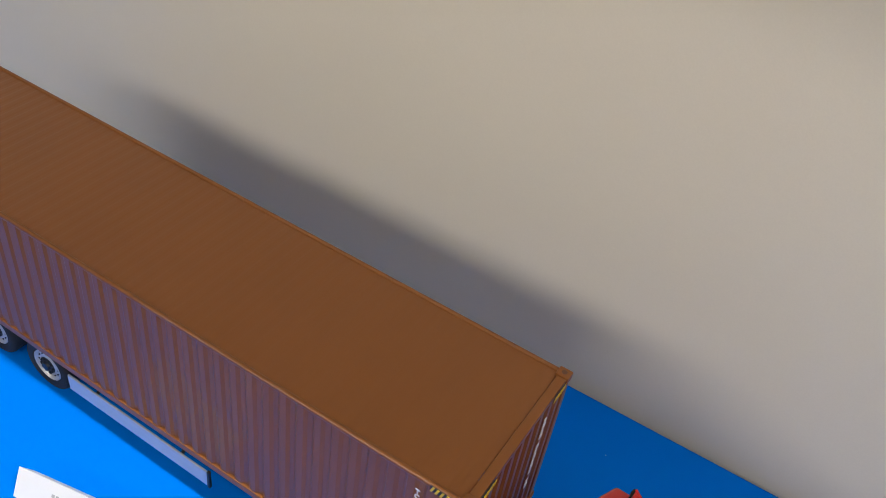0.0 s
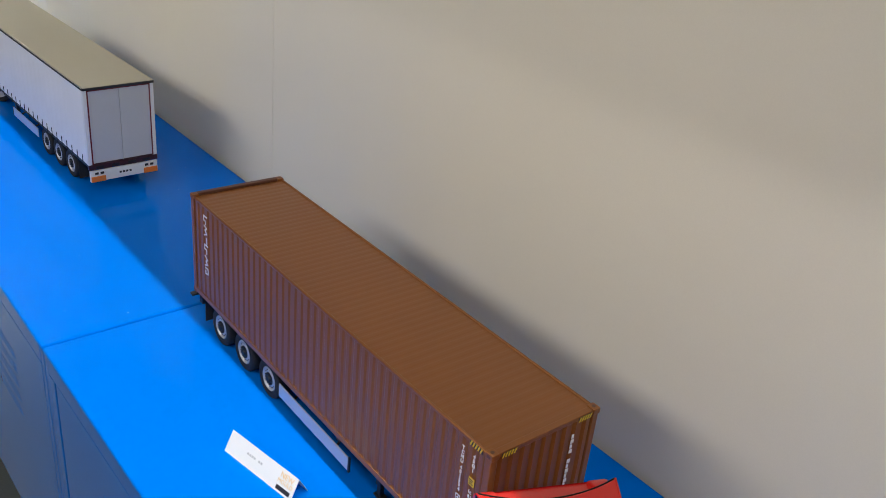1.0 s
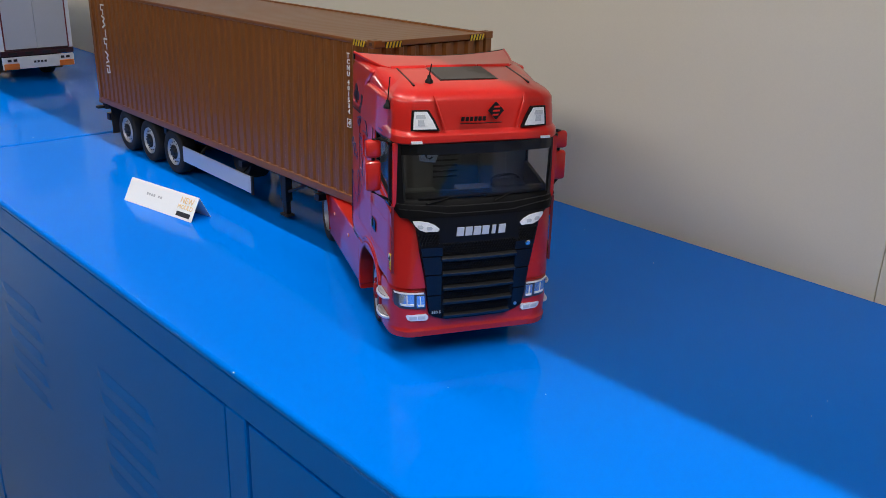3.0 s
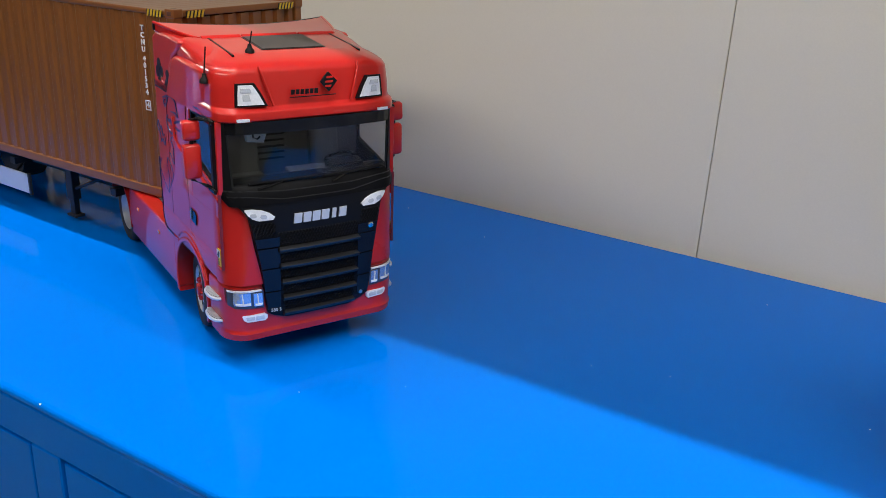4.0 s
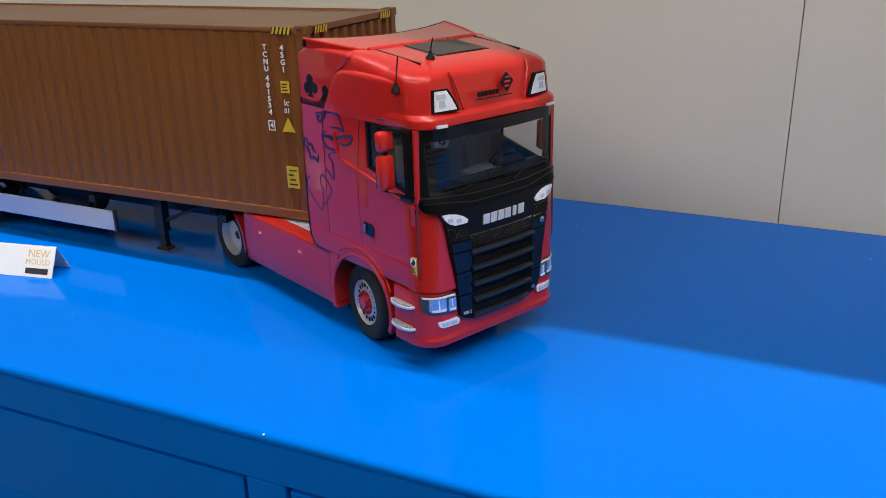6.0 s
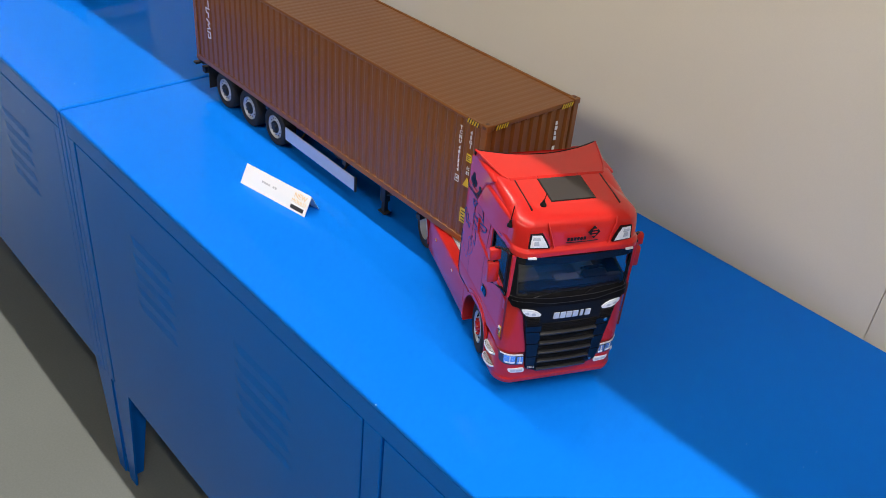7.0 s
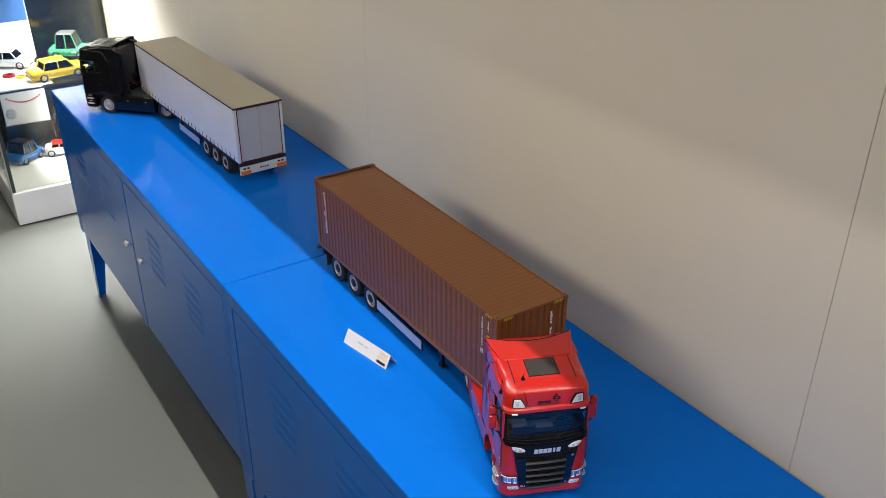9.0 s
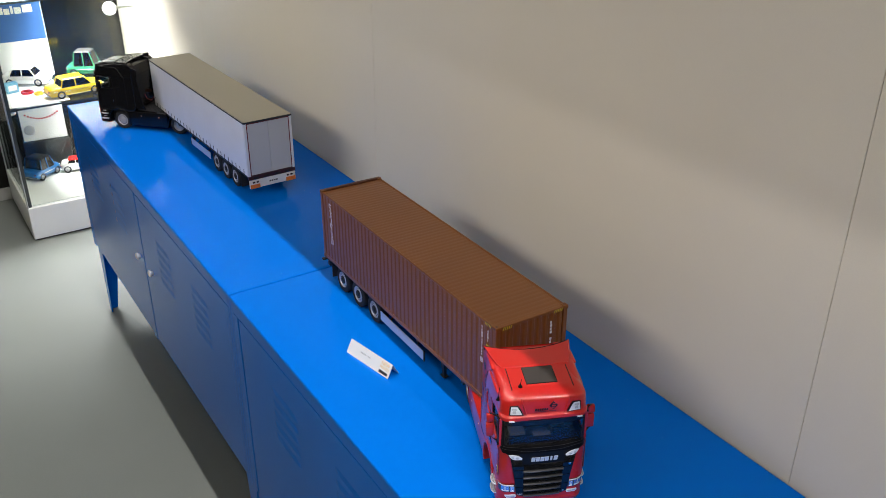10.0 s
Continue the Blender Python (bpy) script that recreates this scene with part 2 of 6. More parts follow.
def lettering(name, text, size, mat, parent, m, label="", depth=0.0002, line=0.9, bold=0.0):
    """Raised writing in the built-in font, as a mesh, centred at the pose m."""
    cu = bpy.data.curves.new(name, "FONT")
    cu.body, cu.size, cu.extrude, cu.align_x, cu.align_y, cu.space_line = text, size, depth, "CENTER", "CENTER", line
    cu.resolution_u, cu.offset = 2, bold
    tmp = bpy.data.objects.new("tmp", cu)
    scene.collection.objects.link(tmp)
    me = bpy.data.meshes.new_from_object(tmp.evaluated_get(bpy.context.evaluated_depsgraph_get()))
    bpy.data.objects.remove(tmp)
    bpy.data.curves.remove(cu)
    me.materials.clear()
    me.materials.append(mat)
    ob = new(name, me)
    ob.parent, ob.matrix_local = parent, m
    if label:
        ob["label"] = label
    return ob


SIDE = pose(0, 0, 0, 90, 0, 0)  # writing that faces -y
FRONT = pose(0, 0, 0, 90, 0, 90)  # writing that faces +x


# ---- the setting ----
def structure(name, bm, mat, label):
    return tagged(part(name, bm, mat), label, "", "", "structure")


TOP = 0.63
structure("floor", box(-5, 4, -5.5, 0.3, -0.1, 0), M_FLOOR, "grey vinyl floor of the showroom")
wall_north = structure("wall_north", box(-5, 4, 0.024, 0.12, 0, 2.7), M_GAP, "wall clad in beige painted panels with fine joints")
for i in range(-4, 5):
    x0 = -0.228 + 1.021 * i
    part("panel", box(max(x0, -5) + 0.0003, min(x0 + 1.021, 4) - 0.0003, 0.004, 0.024, 0, 2.7, 0.0006, segments=1), M_WALL, wall_north)
structure("wall_west", box(-2.32, -2.22, -5.5, 0.3, 0, 2.7), M_DARK_WALL, "dark brown-black end wall")
structure("baseboard", box(-2.22, -2.205, -5.5, -0.002, 0, 0.045, 0.002), M_SKIRT, "pale grey baseboard along the dark wall")
tagged(part("wall_board", box(-2.22, -2.212, -0.72, -0.508, 0.3, 0.66, 0.001), M_KRAFT), "beige printed board on the dark wall", "board")
# unseen walls close the room; their grey is dull to cut bounce
structure("wall_east", box(4, 4.1, -5.5, 0.3, 0, 2.7), M_BACK_WALL, "plain grey end wall added out of view")
structure("wall_south", box(-5, 4, -5.6, -5.5, 0, 2.7), M_BACK_WALL, "plain grey wall added out of view behind the aisle")
# unseen baffle, added dark to hold room light off the cabinet fronts
structure("light_baffle", box(-2.5, 3.5, -1.86, -1.8, 0, 1.63, 0.003), M_DARK_GREY, "low painted baffle along the aisle, unseen, added to block light")
# unseen ceiling, toned down to cut bounced light
structure("ceiling", box(-5, 4, -5.5, 0.3, 2.7, 2.8), M_CEIL, "plain ceiling added out of view")
# unseen board, added to cast the shade lines on wall and top
tagged(part("shade_board", box(-2.0, 3.9, -0.3013, 0.004, 1.4, 1.425, 0.002), M_WHITE), "long white board on the panelled wall, unseen, added to cast shade", "shelf")


# ---- metal cabinets ----
def louvre_bm(x, z, w=0.1):
    """One pressed louvre: a slanted hood that swells out of the sheet."""
    bm = bmesh.new()
    n = 8
    rows = []
    for i in range(n + 1):
        u = i / n
        k = min(1, min(u, 1 - u) * 8)
        px = x + (u - 0.5) * w
        rows.append([bm.verts.new((px, -0.0002, z + 0.006)), bm.verts.new((px, -0.0012 * k - 0.0003, z - 0.0034)), bm.verts.new((px, -0.0002, z - 0.0045))])
    for a, b in zip(rows, rows[1:]):
        for j in range(2):
            bm.faces.new((a[j], b[j], b[j + 1], a[j + 1]))
    return bm


def metal_cabinet(x0):
    cab = thing("metal_cabinet", pose(x0, 0, 0), "low blue steel cabinet with two louvred doors, on legs", "cabinet", "blue cabinets in a row")
    L, y0, y1, zb = 1.1895, -0.405, -0.001, 0.222
    # carcass: sides, bottom, back and the front frame round the doors
    for a, b in ((0.0005, 0.012), (L - 0.012, L - 0.0005)):
        part("side_panel", box(a, b, y0 + 0.0002, y1, zb, TOP - 0.0062, 0.001, segments=1), M_BLUE, cab)
    part("bottom_panel", box(0.0122, L - 0.0122, y0 + 0.0125, y1, zb, zb + 0.01), M_BLUE, cab)
    part("back_panel", box(0.0122, L - 0.0122, y1 - 0.006, y1, zb + 0.0102, TOP - 0.0062), M_BLUE, cab)
    for n, a, b, c, d in (("stile", 0.0122, 0.0285, zb, 0.6013), ("stile", L - 0.0285, L - 0.0122, zb, 0.6013), ("stile", 0.5835, 0.6065, zb, 0.6013), ("top_rail", 0.0122, L - 0.0122, 0.6015, TOP - 0.0062)):
        part(n, box(a, b, y0, y0 + 0.012, c, d, 0.0008, segments=1), M_BLUE, cab)
    # dark sheet behind the doors: the gaps' shade put into its colour
    part("gap_sheet", box(0.0287, L - 0.0287, y0 + 0.014, y0 + 0.02, zb + 0.011, 0.6), M_GAP, cab)
    part("top", box(0.0008, L - 0.0008, y0 - 0.001, y1, TOP - 0.0062, TOP, 0.003, segments=4), M_BLUE, cab, "smooth blue top with small white specks")
    for a, b in ((0.031, 0.581), (0.609, L - 0.031)):
        door = part("door", box(a, b, y0 + 0.0008, y0 + 0.009, zb + 0.006, 0.599, 0.0007), M_BLUE, cab)
        c = (a + b) / 2
        for g in (c - 0.1, c + 0.122):
            for k in range(5):
                lv = part("louvre", louvre_bm(g, 0.537 - 0.0225 * k), M_BLUE, door)
                lv.matrix_local = pose(0, y0 + 0.0008, 0)
        kx = b - 0.012 if a < 0.3 else a + 0.058
        smooth(part("knob", spin([(y0 + 0.002, 0.005), (y0 - 0.003, 0.005), (y0 - 0.004, 0.0078), (y0 - 0.0075, 0.0078), (y0 - 0.009, 0.0055)], 16, centre=(kx, 0, 0.43)), M_GUARD, door, "small bright metal lock knob"))
    for lx, s in ((0.004, 1), (L - 0.004, -1)):
        for ly, q in ((y0 + 0.008, 1), (y1 - 0.006, -1)):
            bm = prism([(lx, zb), (lx + s * 0.05, zb), (lx + s * 0.024, 0.0), (lx + s * 0.004, 0.0)], ly, ly + q * 0.003, "y")
            prism([(ly + q * 0.003, zb), (ly + q * 0.055, zb), (ly + q * 0.022, 0.0), (ly + q * 0.003, 0.0)], lx, lx + s * 0.003, "x", bm=bm)
            part("leg", bm, M_BLUE, cab)
    return cab


cabinet = metal_cabinet(0.0)
copy_thing(cabinet, pose(-1.19, 0, 0))


# ---- wheels ----
def wheel(parent, x, y, z, out, r=0.022, w=0.013, hub="silver", bolts=10, steer=0.0, slots=False, dish=0.0):
    """A road wheel as tyre, rim and hub; out is the side (+1 or -1 along y) on which its face lies, dish how deep its disc sits."""
    s = out
    ty = smooth(part("tyre", spin([(-s * w, r * 0.6), (-s * w, r * 0.93), (-s * w * 0.85, r), (-s * w * 0.16, r), (-s * w * 0.05, r * 0.965), (0, r * 0.9), (s * 0.0003, r * 0.78), (-s * 0.0004, r * 0.64), (-s * (0.0075 + dish), r * 0.58)], 40), M_RUBBER), 50)
    ty.parent, ty.matrix_local = parent, pose(x, y, z, 0, 0, steer)
    d = 0.0018 + dish
    bm = spin([(-s * 0.006, r * 0.6), (-s * 0.0006, r * 0.61), (-s * 0.0002, r * 0.585), (-s * 0.0012, r * 0.555), (-s * d, r * 0.53), (-s * (d + 0.0006), r * 0.5), (-s * (d + 0.0002), r * 0.4), (-s * (d - 0.0006), r * 0.33), (-s * (d + 0.001), r * 0.2), (-s * (d + 0.004), r * 0.2)], 36)
    rim = smooth(part("rim", bm, M_SILVER, ty))
    bm = bmesh.new()
    n = 18 if slots else 12
    for k in range(n):
        a = 2 * math.pi * k / n
        u, v = math.cos(a), math.sin(a)
        q = r * 0.45
        pts = [(q + r * (0.06 if slots else 0.028) * math.cos(c), r * (0.022 if slots else 0.03) * math.sin(c)) for c in [2 * math.pi * e / 8 for e in range(8)]]
        prism([(p * u - t * v, p * v + t * u) for p, t in pts], -s * (d + 0.0014), -s * (d - 0.0003), bm=bm)
    part("vent_hole", bm, M_BLACK, rim)
    hm = {"red": M_RED, "dark": M_CHASSIS}.get(hub, M_SILVER)
    h = d - 0.0006
    bm = spin([(-s * (h + 0.002), r * 0.34), (-s * (h - 0.0002), r * 0.325), (-s * (h - 0.0008), r * 0.18), (-s * (h - 0.0024), r * 0.15), (-s * (h - 0.0026), r * 0.06)], 22)
    for k in range(bolts):
        a = 2 * math.pi * k / bolts
        spin([(-s * (h + 0.002), r * 0.045), (-s * (h - 0.0014), r * 0.04), (-s * (h - 0.0018), r * 0.02)], 6, centre=(r * 0.265 * math.cos(a), 0, r * 0.265 * math.sin(a)), bm=bm)
    smooth(part("hub", bm, hm, rim))
    return ty


# ---- lorry tractor ----
def arch(x, z, r0, r1, a0, a1, y0, y1, n=12):
    """A curved mudguard strip round a wheel."""
    pts = [(x + r1 * math.cos(radians(a0 + (a1 - a0) * i / n)), z + r1 * math.sin(radians(a0 + (a1 - a0) * i / n))) for i in range(n + 1)]
    pts += [(x + r0 * math.cos(radians(a1 - (a1 - a0) * i / n)), z + r0 * math.sin(radians(a1 - (a1 - a0) * i / n))) for i in range(n + 1)]
    return prism(pts, y0, y1)


def front_x(y, x=0.0655, bow=0.004, hw=0.0505, rf=0.012):
    """The x of the rounded nose at a given y."""
    ay = abs(y)
    d = x
    if ay > hw - rf:
        k = min(1.0, (ay - (hw - rf)) / rf)
        d = x - rf * (1 - math.sqrt(max(0.0, 1 - k * k)))
    return d - bow * (y / hw) ** 2


def nose_panel(outline, push, thick=0.0008, steps=10, lean=None, **k):
    """A plate that follows the nose's curve. outline: rows (z, y0, y1) from below upwards."""
    bm = bmesh.new()
    grids = []
    for off in (push, push - thick):
        grids.append([[bm.verts.new((front_x(y0 + (y1 - y0) * i / steps, **k) + off + (lean(z) if lean else 0), y0 + (y1 - y0) * i / steps, z)) for i in range(steps + 1)] for z, y0, y1 in outline])
    for g in grids:
        for a, b in zip(g, g[1:]):
            for i in range(steps):
                bm.faces.new((a[i], a[i + 1], b[i + 1], b[i]))
    f, g = grids
    rim = [f[0][i] for i in range(steps + 1)] + [r[-1] for r in f[1:]] + [f[-1][i] for i in range(steps - 1, -1, -1)] + [r[0] for r in f[-2:0:-1]]
    rim2 = [g[0][i] for i in range(steps + 1)] + [r[-1] for r in g[1:]] + [g[-1][i] for i in range(steps - 1, -1, -1)] + [r[0] for r in g[-2:0:-1]]
    n = len(rim)
    for i in range(n):
        bm.faces.new((rim[i], rim[(i + 1) % n], rim2[(i + 1) % n], rim2[i]))
    return bm


def flame(points, w):
    """A tapering curved brush stroke in the x-z plane, for the side picture."""
    pts = []
    for i in range(len(points) - 1):
        p0, p1, p2, p3 = (points[min(max(i + k, 0), len(points) - 1)] for k in (-1, 0, 1, 2))
        for q in range(5):
            u = q / 5
            pts.append(tuple(0.5 * (2 * p1[k] + (p2[k] - p0[k]) * u + (2 * p0[k] - 5 * p1[k] + 4 * p2[k] - p3[k]) * u ** 2 + (3 * p1[k] - p0[k] - 3 * p2[k] + p3[k]) * u ** 3) for k in (0, 1)))
    pts.append(points[-1])
    out, back = [], []
    for i, (x, z) in enumerate(pts):
        x0, z0 = pts[max(i - 1, 0)]
        x1, z1 = pts[min(i + 1, len(pts) - 1)]
        d = math.hypot(x1 - x0, z1 - z0) or 1
        nx, nz = -(z1 - z0) / d, (x1 - x0) / d
        k = w * (0.45 + 0.55 * math.sin(math.pi * i / (len(pts) - 1))) * (0.1 if i in (0, len(pts) - 1) else 1)
        out.append((x + nx * k, z + nz * k))
        back.append((x - nx * k, z - nz * k))
    return out + back[::-1]


def ribbon(loop, a, b, bm):
    """Raises a stroke outline (there and back) between two depths, as strips."""
    n = len(loop) // 2
    rows = [[bm.verts.new((x, y, z)) for x, z in (loop[i], loop[-1 - i])] for y in (a, b) for i in range(n)]
    for i in range(n - 1):
        p, q, r, t = rows[i], rows[i + 1], rows[n + i], rows[n + i + 1]
        for f in ((p[0], p[1], q[1], q[0]), (r[0], t[0], t[1], r[1]), (p[0], q[0], t[0], r[0]), (p[1], r[1], t[1], q[1])):
            bm.faces.new(f)


def along(z, pts):
    """A height z turned into a depth along a broken line of (z, depth)."""
    for (z0, a), (z1, b) in zip(pts, pts[1:]):
        if z <= z1:
            return a + (b - a) * (z - z0) / (z1 - z0)
    return pts[-1][1]


def hull_lean(z):
    """How far the cab's front leans back at height z, against the bumper."""
    return along(z, ((0.0, -0.001), (0.012, 0.0), (0.05, 0.0), (0.09, -0.002), (0.1335, -0.003)))


def nose_lean(z):
    """How far the black nose stands out from the bumper at height z."""
    return along(z, ((0.0, -0.0006), (0.027, 0.0), (0.031, 0.0016), (0.05, 0.0026), (0.08, 0.0024), (0.0915, 0.0016), (0.0965, 0.0002), (0.102, -0.0032)))


def honeycomb(rows, depth, lean, r=0.00098):
    """A pressed grid of six-sided rings. rows: (z, y from, y to)."""
    bm = bmesh.new()
    pitch = 1.78 * r
    for k, (z, ya, yb) in enumerate(rows):
        n = max(1, int((yb - ya) / pitch))
        for i in range(n):
            y = ya + (i + (0.75 if k % 2 else 0.25)) * (yb - ya) / n
            x = front_x(y) + lean(z) + depth
            outer, inner = ([bm.verts.new((x + d, y + q * math.sin(radians(60 * j)), z + q * math.cos(radians(60 * j)))) for j in range(6)] for q, d in ((r, 0.0), (r * 0.74, 0.0004)))
            floor = [bm.verts.new((x - 0.0008, v.co.y, v.co.z)) for v in inner]
            for a, b in ((outer, inner), (inner, floor)):
                for j in range(6):
                    bm.faces.new((a[j], a[(j + 1) % 6], b[(j + 1) % 6], b[j]))
    return bm


def oval(cx, cy, a, b, n=20):
    return [(cx + a * math.copysign(abs(math.cos(2 * math.pi * k / n)) ** 0.75, math.cos(2 * math.pi * k / n)), cy + b * math.sin(2 * math.pi * k / n)) for k in range(n)]


def slope_loft(sections):
    """A skin over outlines whose tops tilt up to the hatch's rear and fall off behind. sections: (z, rise, outline)."""
    bm = bmesh.new()
    rings = [[bm.verts.new((x, y, z + tilt * (min(0.06 - x, 0.053) - 2.0 * max(0.0, 0.004 - x)))) for x, y in pts] for z, tilt, pts in sections]
    n = len(rings[0])
    for r0, r1 in zip(rings, rings[1:]):
        for i in range(n):
            bm.faces.new((r0[i], r0[(i + 1) % n], r1[(i + 1) % n], r1[i]))
    bm.faces.new(rings[0])
    cap = rings[-1]
    for i in range(n // 2 - 1):
        bm.faces.new((cap[i], cap[i + 1], cap[n - 2 - i], cap[n - 1 - i]))
    return bm


def rounded(ob, width=0.0006, segments=2, angle=40):
    bv = ob.modifiers.new("soft_edge", "BEVEL")
    bv.width, bv.segments, bv.limit_method, bv.angle_limit = width, segments, "ANGLE", radians(angle)
    return even(smooth(ob, 50))


def even(ob):
    """Large faces keep their own direction; only the narrow ones between them turn."""
    wn = ob.modifiers.new("even_shading", "WEIGHTED_NORMAL")
    wn.keep_sharp, wn.weight = True, 80
    return ob


def side_pod(s, hw):
    """A swelling on the cab's shoulder: a curved rear edge and a rounded top, dying into the front corner."""
    edge = ((-0.0215, 0.1326), (-0.0197, 0.1345), (-0.0178, 0.137), (-0.0146, 0.1425), (-0.0112, 0.1488), (-0.0088, 0.1524), (-0.006, 0.1545), (-0.0025, 0.1556), (0.006, 0.156), (0.02, 0.1558), (0.035, 0.1553), (0.05, 0.1546))
    xs = [-0.0215 + 0.0164 * k / 26 for k in range(27)] + [-0.004 + 0.054 * k / 20 for k in range(21)]
    vs = (0.0, 0.25, 0.45, 0.62, 0.74, 0.82, 0.88, 0.92, 0.95, 0.97, 0.985, 1.0)
    bm = bmesh.new()
    rows = []
    for x in xs:
        top = along(x, edge)
        slope = (along(x + 0.0005, edge) - along(x - 0.0005, edge)) / 0.001 if x > -0.021 else 1.1
        row = []
        for v in vs:
            z = 0.1316 + (top - 0.1316) * v
            e = min(1.0, (top - z) / math.hypot(1.0, slope) / 0.0022)
            swell = 0.0034 * math.sqrt(max(0.0, 1 - (1 - e) ** 2))
            fade = 0.003 * max(0.0, (x - 0.014) / 0.034) ** 2
            row.append(bm.verts.new((x, s * (hw - 0.0034 + swell - fade - 0.0004 * max(0.0, (z - 0.14) / 0.016)), z)))
        rows.append(row)
    for a, b in zip(rows, rows[1:]):
        for k in range(len(vs) - 1):
            bm.faces.new((a[k], b[k], b[k + 1], a[k + 1]))
    return bm


def roof_shoulder(s, hw):
    """The flank above the pod, boxy at the deflector and softening towards the front."""
    bm = bmesh.new()
    rows = []
    for i in range(13):
        u = i / 12
        x = -0.001 + 0.041 * u
        n = 4.6 - 2.6 * min(1.0, u * 1.15) ** 0.7
        rise = 0.0066 + 0.083 * (0.06 - max(x, 0.004)) - 0.002 * u * u
        row = []
        for k in range(11):
            a = 0.5 * math.pi * k / 10
            row.append(bm.verts.new((x + 0.002 * math.sin(a), s * (hw - 0.0022 - 0.0016 * u * u - 0.0143 * (1 - math.cos(a) ** (2 / n))), 0.154 + rise * math.sin(a) ** (2 / n))))
        rows.append(row)
    for a, b in zip(rows, rows[1:]):
        for k in range(10):
            bm.faces.new((a[k], b[k], b[k + 1], a[k + 1]))
    return bm


def cab_shell(tr, paint, hw):
    """Painted shell: bumper, lower cab, sleeper, roof with side pods, corner panels."""
    def P(xf, d, rf=0.012, xr=0.036, rr=0.001, bow=0.004):
        return plan(xr, xf, hw - d, rf, rr, bow, 8)
    bump = [(0.0145, P(0.0615, 0.0015, 0.011)), (0.0158, P(0.0662, 0.0002)), (0.0195, P(0.067, 0.0)), (0.0206, P(0.0664, 0.0004)), (0.0222, P(0.0662, 0.0004)), (0.033, P(0.0664, 0.0)), (0.0455, P(0.0656, 0.0)), (0.0468, P(0.0646, 0.001))]
    even(smooth(part("bumper", loft(bump), paint, tr), 40))
    low = [(z, P(xf, d, xr=xr, rr=0.003)) for z, xf, d, xr in ((0.0478, 0.0642, 0.0008, -0.0372), (0.0495, 0.065, 0.0001, -0.0405), (0.0535, 0.065, 0.0, -0.0428), (0.0595, 0.065, 0.0, -0.0442), (0.061, 0.0647, 0.0004, -0.0446), (0.0622, 0.0646, 0.0005, -0.0448), (0.072, 0.0642, 0.0005, -0.0455), (0.0835, 0.0638, 0.0005, -0.0455))]
    even(smooth(part("lower_cab", loft(low), paint, tr), 40))
    back = [(0.0835, plan(-0.0455, 0.0165, hw - 0.0005, 0.0008, 0.003)), (0.132, plan(-0.0455, 0.0165, hw - 0.0008, 0.0008, 0.003))]
    smooth(part("sleeper", loft(back), paint, tr), 40)
    def Q(xf, d, rf=0.0095, rr=0.003, bow=0.0052):
        pts = plan(-0.045, xf, hw - d, rf, rr, bow, 10)
        flank = [-0.03, -0.012, 0.004, 0.0075, 0.02]
        return pts[:11] + [(x, hw - d) for x in flank[::-1]] + pts[11:33] + [(x, -(hw - d)) for x in flank] + pts[33:]
    roof = [(0.1316, 0, Q(0.0622, 0.0024)), (0.1322, 0, Q(0.0654, 0.0012)), (0.133, 0, Q(0.0662, 0.0008)), (0.1362, 0, Q(0.0662, 0.0008)), (0.1374, 0, Q(0.0655, 0.001)), (0.1386, 0, Q(0.0634, 0.0016)), (0.1394, 0, Q(0.0629, 0.0018)),
            (0.147, 0, Q(0.0621, 0.002)), (0.1545, 0, Q(0.0611, 0.0026, 0.0098)), (0.1566, 0.004, Q(0.0603, 0.0036, 0.0102, bow=0.006)), (0.1581, 0.012, Q(0.059, 0.0052, 0.0106, bow=0.0072)), (0.1592, 0.03, Q(0.0571, 0.0074, 0.011, bow=0.0084)), (0.1599, 0.055, Q(0.0543, 0.0102, 0.011, bow=0.0092)), (0.1603, 0.078, Q(0.0508, 0.013, 0.01, bow=0.0095)), (0.1606, 0.084, Q(0.0472, 0.0155, 0.008, bow=0.0095))]
    even(smooth(part("roof", slope_loft(roof), paint, tr), 40))
    for s in (-1, 1):
        smooth(part("side_pod", side_pod(s, hw), paint, tr), 60)
        smooth(part("roof_shoulder", roof_shoulder(s, hw), paint, tr), 60)
        a, b = s * (hw - 0.0012), s * (hw - 0.0165)
        rounded(part("roof_cheek", prism([(-0.0446, 0.1275), (-0.018, 0.1275), (-0.0146, 0.1425), (-0.0085, 0.153), (0.0, 0.1575), (0.0052, 0.1625), (0.002, 0.1642), (-0.012, 0.1645), (-0.036, 0.164), (-0.0446, 0.16)], min(a, b), max(a, b)), paint, tr), 0.0018, 3)
        smooth(part("corner_panel", nose_panel([(0.0474, s * 0.0312, s * 0.05015), (0.0495, s * 0.0316, s * 0.0503), (0.0573, s * 0.0329, s * 0.0503), (0.0691, s * 0.0352, s * 0.0503), (0.0841, s * 0.0372, s * 0.0502), (0.089, s * 0.0402, s * 0.0501), (0.093, s * 0.0446, s * 0.05), (0.0962, s * 0.0474, s * 0.0498), (0.0972, s * 0.0482, s * 0.0496)], 0.0012, 0.004, 14, lambda z: hull_lean(z) - 0.0012 * max(0.0, (z - 0.09) / 0.007) ** 2), paint, tr), 40)
        part("door_pillar", prism([(0.0556, 0.0955), (0.0572, 0.0955), (0.0571, 0.1322), (0.0552, 0.1322)], min(s * (hw - 0.0008), s * (hw - 0.004)), max(s * (hw - 0.0008), s * (hw - 0.004)), bevel=0.0004), paint, tr)


